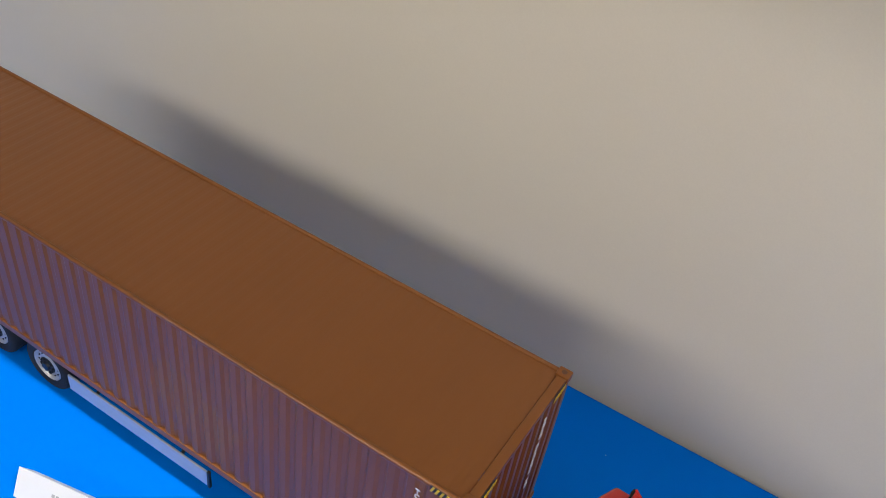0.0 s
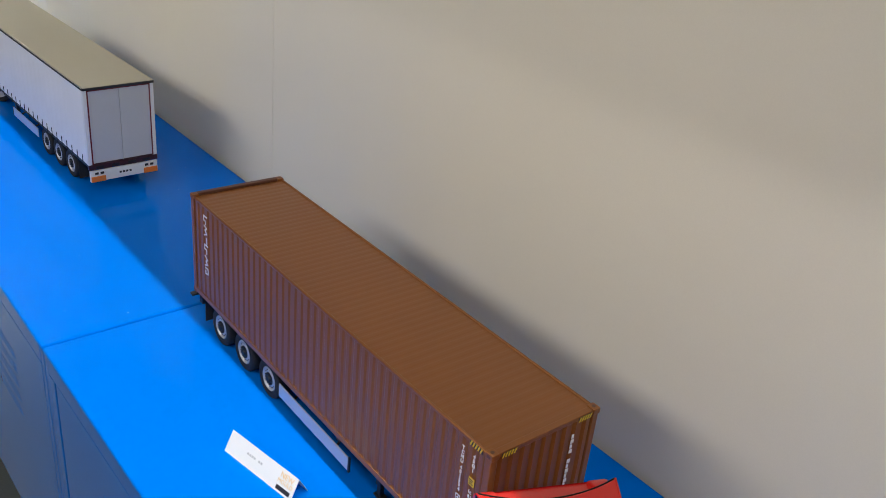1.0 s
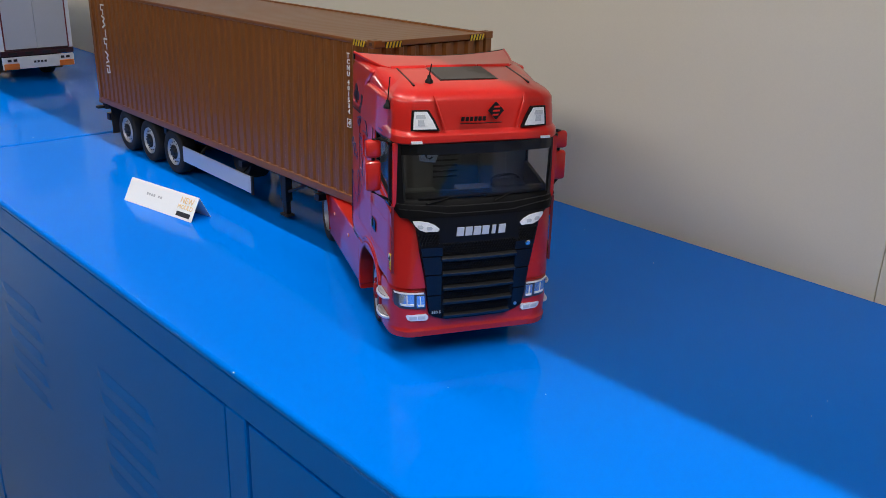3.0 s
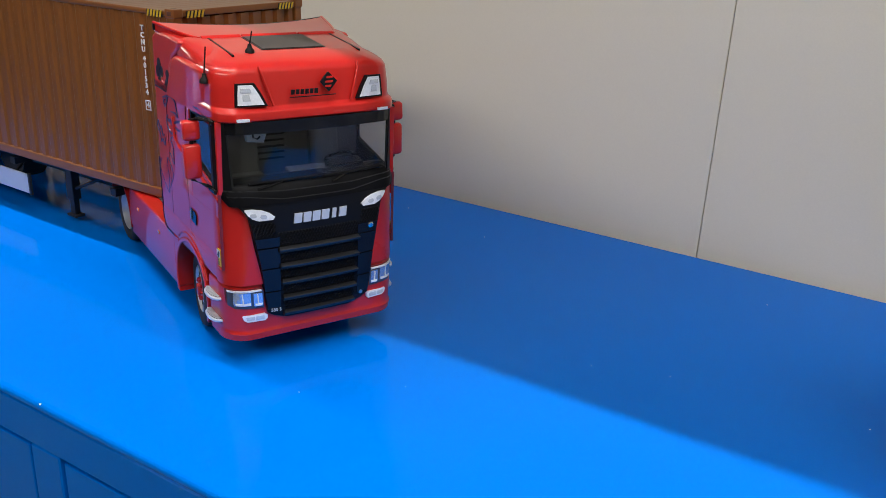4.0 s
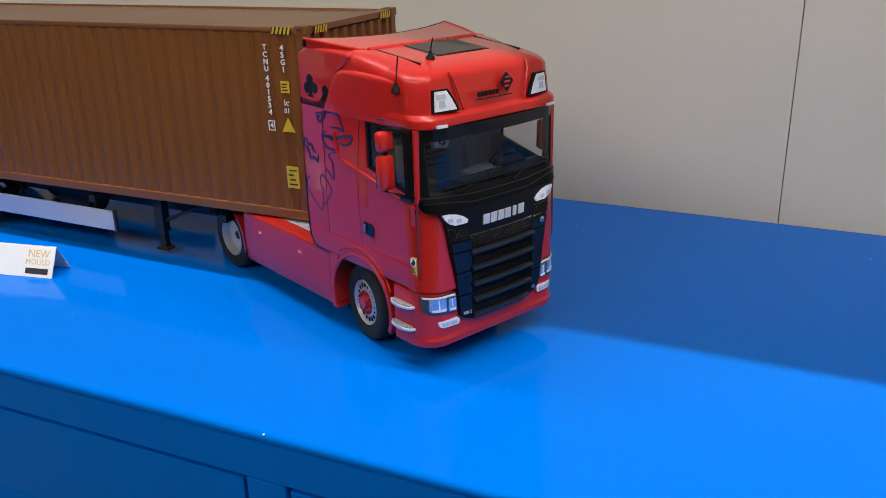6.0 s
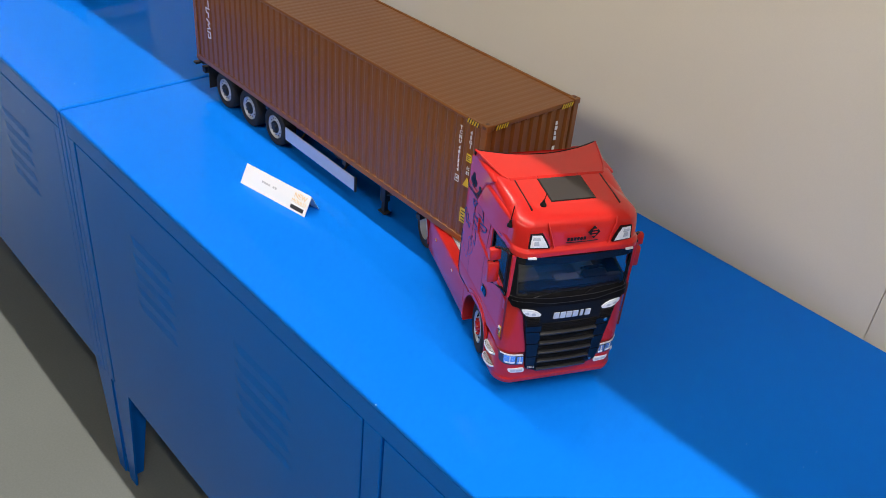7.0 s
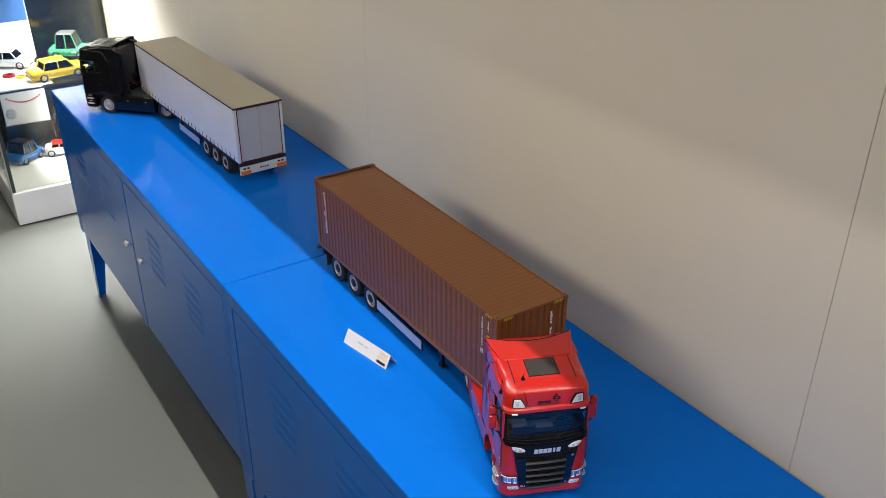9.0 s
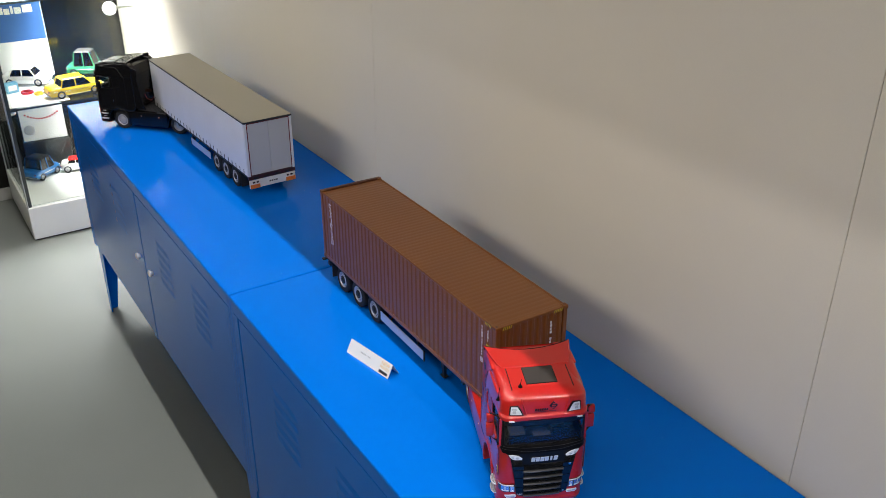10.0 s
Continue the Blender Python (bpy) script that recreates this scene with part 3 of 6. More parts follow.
def deflector(tr, paint):
    """A thick swept plate behind the hatch, its rear edge hollow in the middle, on a stepped front strip."""
    def sweep(u, v, drop):
        z = 0.1657 + 0.0012 * u + (0.0016 * u - 0.0008 * (1 - u)) * v * v - drop * (0.6 + u + 0.5 * abs(v) ** 6)
        return (0.0062 - 0.0305 * u - 0.0105 * u * v * v, v * (0.0385 + 0.0118 * u ** 0.7), z)
    bm = bmesh.new()
    nu, nv = 14, 24
    top, low = ([[bm.verts.new(sweep(i / nu, -1 + 2 * j / nv, d)) for j in range(nv + 1)] for i in range(nu + 1)] for d in (0.0, 0.0026))
    for g in (top, low):
        for a, b in zip(g, g[1:]):
            for j in range(nv):
                bm.faces.new((a[j], a[j + 1], b[j + 1], b[j]))
    ring = [[g[0][j] for j in range(nv + 1)] + [g[i][nv] for i in range(1, nu + 1)] + [g[nu][j] for j in range(nv - 1, -1, -1)] + [g[i][0] for i in range(nu - 1, 0, -1)] for g in (top, low)]
    for i in range(len(ring[0])):
        k = (i + 1) % len(ring[0])
        bm.faces.new((ring[0][i], ring[0][k], ring[1][k], ring[1][i]))
    df = rounded(part("air_deflector", bm, paint, tr), 0.0009, 3)
    part("deflector_edge", tube([(-0.0249 - 0.0105 * v * v, v * 0.05, 0.1664 + 0.0016 * v * v) for v in [-1 + j / 10 for j in range(21)]], 0.0006, 6), M_BLACK, df)
    for s in (-1, 1):
        # the rolled flange along each end, with a black stop at the back
        pts = [sweep(u, s, 0.0001) for u in [j / 8 for j in range(9)]]
        smooth(part("flange", tube(pts, 0.0008, 10), paint, df), 60)
        x, y, z = sweep(1.0, s * 0.985, 0.001)
        part("end_stop", box(x - 0.0014, x + 0.0012, y - 0.0014, y + 0.0014, z - 0.0024, z + 0.0014, 0.0005), M_BLACK, df)
    for a, b in ((-0.0378, -0.0165), (-0.0158, 0.0158), (0.0165, 0.0378)):
        rounded(part("trim_strip", prism([(0.0056, 0.1632), (0.0085, 0.1634), (0.0082, 0.1652), (0.0064, 0.1663), (0.0056, 0.166)], a, b), paint, tr), 0.0005, 2)


def front_lamps(tr, decorated):
    for s in (-1, 1):
        # lamps in the roof front, black frames with two clear cells
        def quad(g):
            return [(0.1402 - g * 0.7, s * (0.0394 + g), s * (0.0256 - g * 1.5)), (0.1455, s * (0.0391 + g), s * (0.0282 - g * 1.2)), (0.1502 + g * 0.6, s * (0.0386 + g), s * (0.0312 - g))]
        vl = (lambda z: -0.0004 - 0.001 * (z - 0.14) / 0.01)
        fr = part("visor_lamp", nose_panel(quad(0.0009), 0.0006, 0.002, 8, vl, x=0.0629, rf=0.0095, bow=0.005), M_BLACK, tr)
        lens = part("lens", nose_panel(quad(-0.0003), 0.0009, 0.001, 8, vl, x=0.0629, rf=0.0095, bow=0.005), M_LENS, fr, "clear lamp lens")
        for z0, z1, y0, y1 in ((0.1464, 0.1484, 0.0322, 0.0376), (0.1424, 0.1455, 0.0328, 0.0366)):
            part("lamp_cell", nose_panel([(z0, s * y0, s * y1), (z1, s * (y0 + 0.0006), s * (y1 - 0.0002))], 0.0013, 0.0006, 3, vl, x=0.0629, rf=0.0095, bow=0.005), M_CELL_PALE, lens, "mirrored lamp cell")
        part("marker_lamp", nose_panel([(0.1333, s * 0.0352, s * 0.0412), (0.1346, s * 0.0352, s * 0.0412)], 0.0012, 0.0014, 3, None, x=0.0662, rf=0.0095), M_LENS, tr)
        # narrow lamps at the top corners of the nose
        ul = part("upper_lamp", nose_panel([(0.0827, s * 0.0256, s * 0.033), (0.0842, s * 0.0246, s * 0.0364), (0.0864, s * 0.0272, s * 0.0386), (0.0881, s * 0.031, s * 0.0396), (0.089, s * 0.036, s * 0.0398)], 0.0005, 0.003, 10, lambda z: nose_lean(z) + 0.0006), M_LENS, tr, "narrow clear upper lamp")
        for k in range(2):
            y = 0.0288 + 0.0052 * k
            part("lamp_cell", nose_panel([(0.0838 + 0.001 * k, s * (y + 0.0004), s * (y + 0.0028)), (0.0848 + 0.001 * k, s * y, s * (y + 0.0034)), (0.0859 + 0.001 * k, s * (y + 0.0008), s * (y + 0.003))], 0.0008, 0.0005, 4, lambda z: nose_lean(z) + 0.0006), M_CELL_PALE, ul)
        # headlamps that wrap round the corner of the bumper
        hl = part("headlamp", nose_panel([(0.0345, s * 0.031, s * 0.0455), (0.0362, s * 0.0311, s * 0.0482), (0.0425, s * 0.0311, s * 0.0486), (0.0444, s * 0.0316, s * 0.0486)], 0.0012, 0.003, 16), M_LENS_DARK, tr, "clear wrap-round headlamp in a dark bowl")
        part("lamp_rim", nose_panel([(0.0338, s * 0.0307, s * 0.046), (0.0358, s * 0.0307, s * 0.0487), (0.0428, s * 0.0307, s * 0.0491), (0.0452, s * 0.0314, s * 0.0491)], 0.0007, 0.003, 16), M_RED_TRIM if decorated else M_BLACK, hl)
        for a, b, z0, z1 in ((0.0318, 0.0366, 0.0356, 0.0428), (0.0379, 0.0462, 0.0362, 0.0436)):
            part("lens", nose_panel([(z0, s * a, s * (b - 0.0004)), (z0 + 0.001, s * a, s * b), (z1, s * (a + 0.0003), s * b)], 0.0018, 0.001, 6), M_CELL, hl, "bright mirrored headlamp cell")
            # pale rib and foot strip: the cell's glints put into its shape
            for k in (0.46,):
                y = a + (b - a) * k
                part("glint_rib", nose_panel([(z0 + 0.0008, s * y, s * (y + 0.0005)), (z1 - 0.0006, s * (y + 0.0003), s * (y + 0.0008))], 0.0021, 0.0006, 2), M_LENS, hl)
            part("glint_strip", nose_panel([(z0 + 0.0003, s * (a + 0.0005), s * (b - 0.001)), (z0 + 0.0015, s * (a + 0.0003), s * (b - 0.0006))], 0.0021, 0.0006, 4), M_LENS, hl)
        part("day_lamp", nose_panel([(0.0438, s * 0.0322, s * 0.0484), (0.0446, s * 0.0324, s * 0.0486)], 0.0018, 0.001, 10), M_LENS, hl)
        fg = part("fog_lamp", nose_panel([(0.0267, s * 0.0306, s * 0.04), (0.0278, s * 0.0294, s * 0.0418), (0.0297, s * 0.0295, s * 0.0424), (0.0305, s * 0.0304, s * 0.0418)], 0.0006, 0.002, 10, lambda z: 0.0008), M_LENS, tr, "slim clear fog lamp")
        part("lens", nose_panel([(0.0276, s * 0.0312, s * 0.0355), (0.0296, s * 0.0312, s * 0.0355)], 0.0008, 0.001, 4, lambda z: 0.0008), M_CELL_PALE, fg)
        part("lens", nose_panel([(0.0277, s * 0.0362, s * 0.0404), (0.0296, s * 0.0363, s * 0.0406)], 0.0008, 0.001, 4, lambda z: 0.0008), M_CELL_PALE, fg)


def nose(tr):
    """Black nose: cowl, recessed grille with honeycomb rows between bars, side plates, badge blocks."""
    part("grille_panel", nose_panel([(0.026, -0.0185, 0.0185), (0.0285, -0.026, 0.026), (0.031, -0.0293, 0.0293), (0.0441, -0.0309, 0.0309), (0.0573, -0.0325, 0.0325), (0.0691, -0.0348, 0.0348), (0.0765, -0.0362, 0.0362), (0.0841, -0.0376, 0.0376), (0.0888, -0.0408, 0.0408), (0.0922, -0.0448, 0.0448)], 0.0, 0.004, 24, nose_lean), M_BLACK, tr, "black grille panel")
    cw = smooth(part("cowl", nose_panel([(0.0905, -0.0462, 0.0462), (0.0925, -0.0475, 0.0475), (0.0948, -0.0488, 0.0488), (0.0968, -0.0494, 0.0494), (0.099, -0.0496, 0.0496), (0.1008, -0.0496, 0.0496)], 0.0004, 0.004, 28, nose_lean), M_COWL, tr, "black cowl below the windscreen"), 60)
    for side, mid, half in ((0.0952, 0.0926, 0.0465), (0.0978, 0.0966, 0.0475)):
        pts = [(v * half, mid + (side - mid) * min(1.0, max(0.0, (abs(v) - 0.42) / 0.4))) for v in [-1 + j / 14 for j in range(29)]]
        part("cowl_ridge", tube([(front_x(y) + nose_lean(z) + 0.0001, y, z) for y, z in pts], 0.0004, 6), M_GRILLE, cw)
    bars = (0.0292, 0.0383, 0.0474, 0.0565, 0.0656)
    for k, z in enumerate(bars):
        w = 0.0206 + 0.0006 * k
        bar = nose_panel([(z - 0.0016, -w, w), (z - 0.0009, -w - 0.0002, w + 0.0002), (z + 0.0006, -w - 0.0002, w + 0.0002), (z + 0.0017, -w + 0.0004, w - 0.0004)], 0.0, 0.003, 14, lambda q, z=z: nose_lean(z) + along(q - z, ((-0.002, 0.0006), (-0.0016, 0.0008), (-0.0009, 0.0022), (0.0006, 0.0026), (0.0017, 0.0008))))
        smooth(part("grille_bar", bar, M_GRILLE, tr, "rounded black grille bar"), 60)
    rows = []
    for k, z in enumerate(bars):
        top = 5 if k == 4 else 3
        rows += [(z + 0.0028 + 0.00152 * j, -0.0204 - 0.0006 * k, 0.0204 + 0.0006 * k) for j in range(top)]
    smooth(part("grille_mesh", honeycomb(rows, 0.0002, nose_lean), M_MESH, tr, "fine black honeycomb mesh"), 20)
    for s in (-1, 1):
        lo = [(0.0742 + 0.00152 * j, *sorted((s * 0.0245, s * (0.0345 + 0.0005 * j)))) for j in range(5)]
        smooth(part("corner_mesh", honeycomb(lo, 0.0003, nose_lean), M_MESH, tr, "fine black honeycomb mesh"), 20)
        for z0, z1, w0, w1 in ((0.0325, 0.0425, 0.0293, 0.0307), (0.0433, 0.0555, 0.0307, 0.0322), (0.0563, 0.067, 0.0322, 0.0342), (0.0678, 0.0728, 0.0342, 0.0352)):
            part("side_plate", nose_panel([(z0, s * 0.0224, s * w0), (z1, s * 0.0226, s * w1)], 0.0006, 0.0012, 6, nose_lean), M_BLACK_GLOSS, tr)
    part("lock_badge", spin([(0.0, 0.0016), (0.0006, 0.0016), (0.0008, 0.001)], 14, "x", (front_x(0.0305) + nose_lean(0.0715) + 0.0004, 0.0305, 0.0712)), M_CHROME, tr, "small round chromed lock")
    part("tow_eye", spin([(0.0, 0.0011), (0.0006, 0.0011), (0.0007, 0.0007)], 12, "x", (front_x(0.0248) + nose_lean(0.0325) + 0.0004, 0.0248, 0.0325)), M_STEEL, tr)
    # badge: six plain silver slabs, leaning a little
    for i in range(6):
        y = -0.0122 + 0.0051 * i
        w = 0.0011 if i == 4 else 0.0021
        part("badge_block", nose_panel([(0.0792, y - w - 0.0003, y + w - 0.0003), (0.0842, y - w + 0.0003, y + w + 0.0003)], 0.0008, 0.0008, 2, nose_lean), M_LETTER, tr)
    for a, b, c in ((-0.036, -0.002, 0.004), (0.004, 0.034, 0.039)):
        pts = ((a, 0.1012), (b, 0.102), (c, 0.1024))
        wp = part("wiper", tube([(front_x(y) + hull_lean(z) + 0.001, y, z) for y, z in pts], 0.0007, 6), M_BLACK, tr)
        part("wiper_arm", tube([(front_x(a) + 0.0012, a + 0.004, 0.0986), (front_x(b) + hull_lean(0.1) + 0.0018, (a + b) / 2, 0.1014)], 0.0006, 6), M_BLACK_GLOSS, wp)


def cab_glass(tr, hw):
    part("header_band", nose_panel([(0.1262, -0.0492, 0.0492), (0.1322, -0.0492, 0.0492)], 0.0012, 0.003, 24, hull_lean), M_BLACK_GLOSS, tr)
    part("windscreen", nose_panel([(0.0995, -0.0466, 0.0466), (0.113, -0.0466, 0.0466), (0.1282, -0.0468, 0.0468)], 0.0004, 0.0004, 24, hull_lean), M_SCREEN, tr, "clear windscreen")
    for s in (-1, 1):
        part("pillar", nose_panel([(0.0972, s * 0.0501, s * 0.0438), (0.1318, s * 0.0501, s * 0.0456)], 0.0014, 0.003, 10, hull_lean), M_BLACK, tr)
        part("screen_seal", nose_panel([(0.0995, s * 0.0438, s * 0.0428), (0.128, s * 0.0456, s * 0.0447)], 0.0006, 0.0008, 2, hull_lean), M_STEEL_DARK, tr)


def door_side(tr, s, paint, hw, decorated):
    """One flank: door top, window, shut lines, handle, swages, mirrors."""
    lo = (lambda x: 0.1062 - 0.0095 * (x - 0.0165) / 0.038)
    za, zb = lo(0.0165), lo(0.0545)
    a, b = s * (hw - 0.0006), s * (hw - 0.0025)
    part("door_top", prism([(0.0163, 0.0833), (0.0558, 0.0833), (0.0558, zb), (0.0163, za)], min(a, b), max(a, b)), paint, tr)
    part("door_lining", prism([(0.0183, 0.0847), (0.0545, 0.0847), (0.0545, zb), (0.0183, za)], b - s * 0.0012, b - s * 0.0001), M_BLACK, tr)
    y = s * (hw - 0.0014)
    bm = bmesh.new()
    for q in ([(0.0165, lo(0.0165)), (0.0182, lo(0.0182)), (0.0182, 0.1318), (0.0165, 0.1318)], [(0.0535, lo(0.0535)), (0.0558, lo(0.0545)), (0.0552, 0.1318), (0.052, 0.1318)], [(0.0182, 0.1298), (0.052, 0.1298), (0.052, 0.1318), (0.0182, 0.1318)], [(0.0182, lo(0.0182)), (0.0535, lo(0.0535)), (0.0535, lo(0.0535) + 0.0012), (0.0182, lo(0.0182) + 0.0012)]):
        prism(q, y, y - s * 0.002, bm=bm)
    dw = part("window_frame", bm, M_BLACK, tr)
    part("pane", prism([(0.0182, lo(0.0182) + 0.0012), (0.0535, lo(0.0535) + 0.0012), (0.0522, 0.1298), (0.0182, 0.1298)], y - s * 0.001, y - s * 0.0014), M_GLASS, dw)
    yy = s * (hw - 0.0004)
    for p, q in (((0.0092, 0.0605), (0.0078, 0.09)), ((0.0078, 0.09), (0.0085, 0.103)), ((0.0085, 0.103), (0.0122, 0.1338)), ((0.0576, 0.0555), (0.0572, 0.096)), ((-0.0228, 0.0495), (-0.0228, 0.13))):
        dx, dz = q[0] - p[0], q[1] - p[1]
        d = math.hypot(dx, dz)
        nx, nz = -dz / d * 0.00016, dx / d * 0.00016
        part("shut_line", prism([(p[0] + nx, p[1] + nz), (q[0] + nx, q[1] + nz), (q[0] - nx, q[1] - nz), (p[0] - nx, p[1] - nz)], yy - s * 0.0015, yy), M_RED_TRIM if decorated else M_BLACK, tr)
    hd = part("door_handle", prism([(0.0122, 0.0692), (0.0205, 0.0682), (0.0212, 0.0735), (0.0195, 0.0752), (0.0122, 0.0758)], min(yy, yy + s * 0.0005), max(yy, yy + s * 0.0005)), M_BLACK_GLOSS, tr, "black recessed door handle")
    part("grip", prism([(0.0132, 0.0702), (0.0143, 0.07), (0.0147, 0.0748), (0.0134, 0.0749)], min(yy + s * 0.0005, yy + s * 0.0014), max(yy + s * 0.0005, yy + s * 0.0014), bevel=0.0003), M_CHROME, hd)
    # the swage that drops behind the window and runs down the door, and the sill line above the wheel
    part("swage", tube([(-0.0112, yy * 0.996, 0.121), (-0.0108, yy * 0.998, 0.1155), (-0.0094, yy, 0.1092), (-0.004, yy, 0.1062), (0.0034, yy, 0.1045), (0.0085, yy, 0.1036)], 0.001, 10), paint, tr)
    part("swage", tube([(0.0089, yy, 0.1035), (0.02, yy, 0.1012), (0.042, yy * 0.997, 0.096), (0.0565, yy * 0.993, 0.0925)], 0.001, 10), paint, tr)
    part("sill_line", tube([(0.0095, yy * 0.997, 0.0606), (0.031, yy * 0.997, 0.0578), (0.0574, yy * 0.994, 0.0556)], 0.0006, 8), paint, tr)
    mir = part("mirror", tube([(0.052, s * 0.0485, 0.1322), (0.0465, s * 0.054, 0.1326), (0.0432, s * 0.0572, 0.132), (0.043, s * 0.0575, 0.1008), (0.0475, s * 0.052, 0.0985), (0.0505, s * 0.0492, 0.0975)], 0.0011, 8), M_BLACK, tr, "red-capped door mirror pair on a black arm" if decorated else "black door mirror pair")
    part("arm_foot", box(0.0455, 0.0555, min(s * 0.0492, s * 0.0512), max(s * 0.0492, s * 0.0512), 0.0955, 0.0982, 0.0008), M_BLACK_GLOSS, mir)
    part("arm_head", box(0.0465, 0.0545, min(s * 0.0488, s * 0.0515), max(s * 0.0488, s * 0.0515), 0.1302, 0.133, 0.0008), M_BLACK_GLOSS, mir)
    for z0, z1 in ((0.1018, 0.1196), (0.1214, 0.1316)):
        def cap(g, lift):
            return [(x + lift, v + s * 0.0576) for x, v in plan(0.0414 + g, 0.046 - g, 0.0044 - g, 0.0011, 0.0005, 0.0004)]
        rows = [(z0, cap(0.0012, 0.0)), (z0 + 0.0006, cap(0.0004, 0.0001)), (z0 + 0.0016, cap(0.0, 0.0002)), (z1 - 0.0016, cap(0.0, -0.0004)), (z1 - 0.0006, cap(0.0004, -0.0005)), (z1, cap(0.0012, -0.0006))]
        smooth(part("mirror_cap", loft(rows), paint, mir), 50)
        part("mirror_glass", box(0.0402, 0.0411, s * 0.0576 - 0.0038, s * 0.0576 + 0.0038, z0 + 0.001, z1 - 0.001, 0.0002), M_BLACK_GLOSS, mir)


def lower_side(tr, s, paint, hw, decorated):
    """Wheel arch, steps, skirt and rear guard of one flank."""
    ya, yb = s * (hw + 0.0006), s * (hw - 0.014)
    rounded(part("mudguard", arch(0.0055, 0.026, 0.0262, 0.0292, -22, 200, min(ya, yb), max(ya, yb), 26), paint, tr), 0.0007, 2)
    part("arch_ridge", tube([(0.0055 + 0.0318 * math.cos(radians(a)), s * (hw - 0.0002), 0.026 + 0.0318 * math.sin(radians(a))) for a in range(28, 136, 9)], 0.0008, 8), paint, tr)
    part("cab_underside", box(-0.0455, 0.03, min(s * (hw - 0.0012), s * (hw - 0.03)), max(s * (hw - 0.0012), s * (hw - 0.03)), 0.0468, 0.0482), M_CHASSIS, tr)
    part("valance_edge", tube([(-0.0443, s * (hw - 0.0008), 0.09), (-0.0443, s * (hw - 0.0008), 0.072), (-0.0436, s * (hw - 0.0006), 0.061), (-0.042, s * (hw - 0.0004), 0.0535), (-0.0398, s * (hw - 0.0004), 0.0495), (-0.036, s * (hw - 0.0004), 0.0478), (-0.0215, s * (hw - 0.0004), 0.0476)], 0.0006, 6), M_DECAL if decorated else M_BLACK, tr)
    for z in (0.0262, 0.0388):
        st = part("step", prism(oval(0.0444, s * (hw - 0.0002), 0.0092, 0.0046), z - 0.0016, z, "z", 0.0005), M_GUARD, tr, "pale oval metal step with a lattice tread")
        part("step_well", prism(oval(0.0444, s * (hw - 0.0002), 0.0081, 0.0036), z - 0.0002, z + 0.0001, "z"), M_STEEL_DARK, st)
        bm = bmesh.new()
        for i in range(9):
            for d in (-1, 1):
                x = 0.0376 + 0.0017 * i
                k = math.sqrt(max(0.05, 1 - ((x - 0.0444) / 0.0085) ** 2)) * 0.0034
                prism([(x - d * 0.0013 - 0.0003, s * (hw - 0.0002) - k), (x - d * 0.0013 + 0.0003, s * (hw - 0.0002) - k), (x + d * 0.0013 + 0.0003, s * (hw - 0.0002) + k), (x + d * 0.0013 - 0.0003, s * (hw - 0.0002) + k)], z + 0.0001, z + 0.0005 + 0.00005 * d, "z", bm=bm)
        part("tread", bm, M_GUARD, st)
    prof = [(s * (hw - 0.011), 0.0135), (s * (hw - 0.0025), 0.0135), (s * (hw - 0.0006), 0.0165), (s * (hw - 0.001), 0.0205), (s * (hw - 0.0002), 0.0225), (s * hw, 0.032), (s * (hw - 0.0003), 0.0462), (s * (hw - 0.0012), 0.0486), (s * (hw - 0.011), 0.0488)]
    rounded(part("side_skirt", prism(prof, -0.1258, -0.0245, "x"), paint, tr), 0.0006, 2)
    part("skirt_front", prism([(-0.0243, 0.0138), (-0.0192, 0.0138), (-0.0212, 0.0205), (-0.0222, 0.028), (-0.0212, 0.036), (-0.0185, 0.0425), (-0.0145, 0.0485), (-0.0243, 0.0488)], min(s * hw, s * (hw - 0.011)), max(s * hw, s * (hw - 0.011)), bevel=0.0004), paint, tr)
    for mx in (-0.106, -0.0585):
        mk = part("side_marker", box(mx, mx + 0.0034, min(s * (hw - 0.0004), s * (hw + 0.0003)), max(s * (hw - 0.0004), s * (hw + 0.0003)), 0.0378, 0.0398, 0.0002, segments=1), M_AMBER, tr)
        part("lens", box(mx + 0.0006, mx + 0.0028, min(s * (hw + 0.0003), s * (hw + 0.0005)), max(s * (hw + 0.0003), s * (hw + 0.0005)), 0.0384, 0.0392), M_LENS, mk)
    wheel(tr, 0.001, s * 0.0452, 0.0222, s, r=0.0222, hub="red" if decorated else "silver", steer=-9 if decorated else 0, slots=True)
    wheel(tr, -0.1535, s * 0.047, 0.0222, s, r=0.0222, w=0.024, dish=0.0075)
    part("rear_mudguard", arch(-0.1535, 0.0222, 0.0246, 0.0262, -8, 150, min(s * 0.0502, s * 0.024), max(s * 0.0502, s * 0.024), 18), paint, tr)


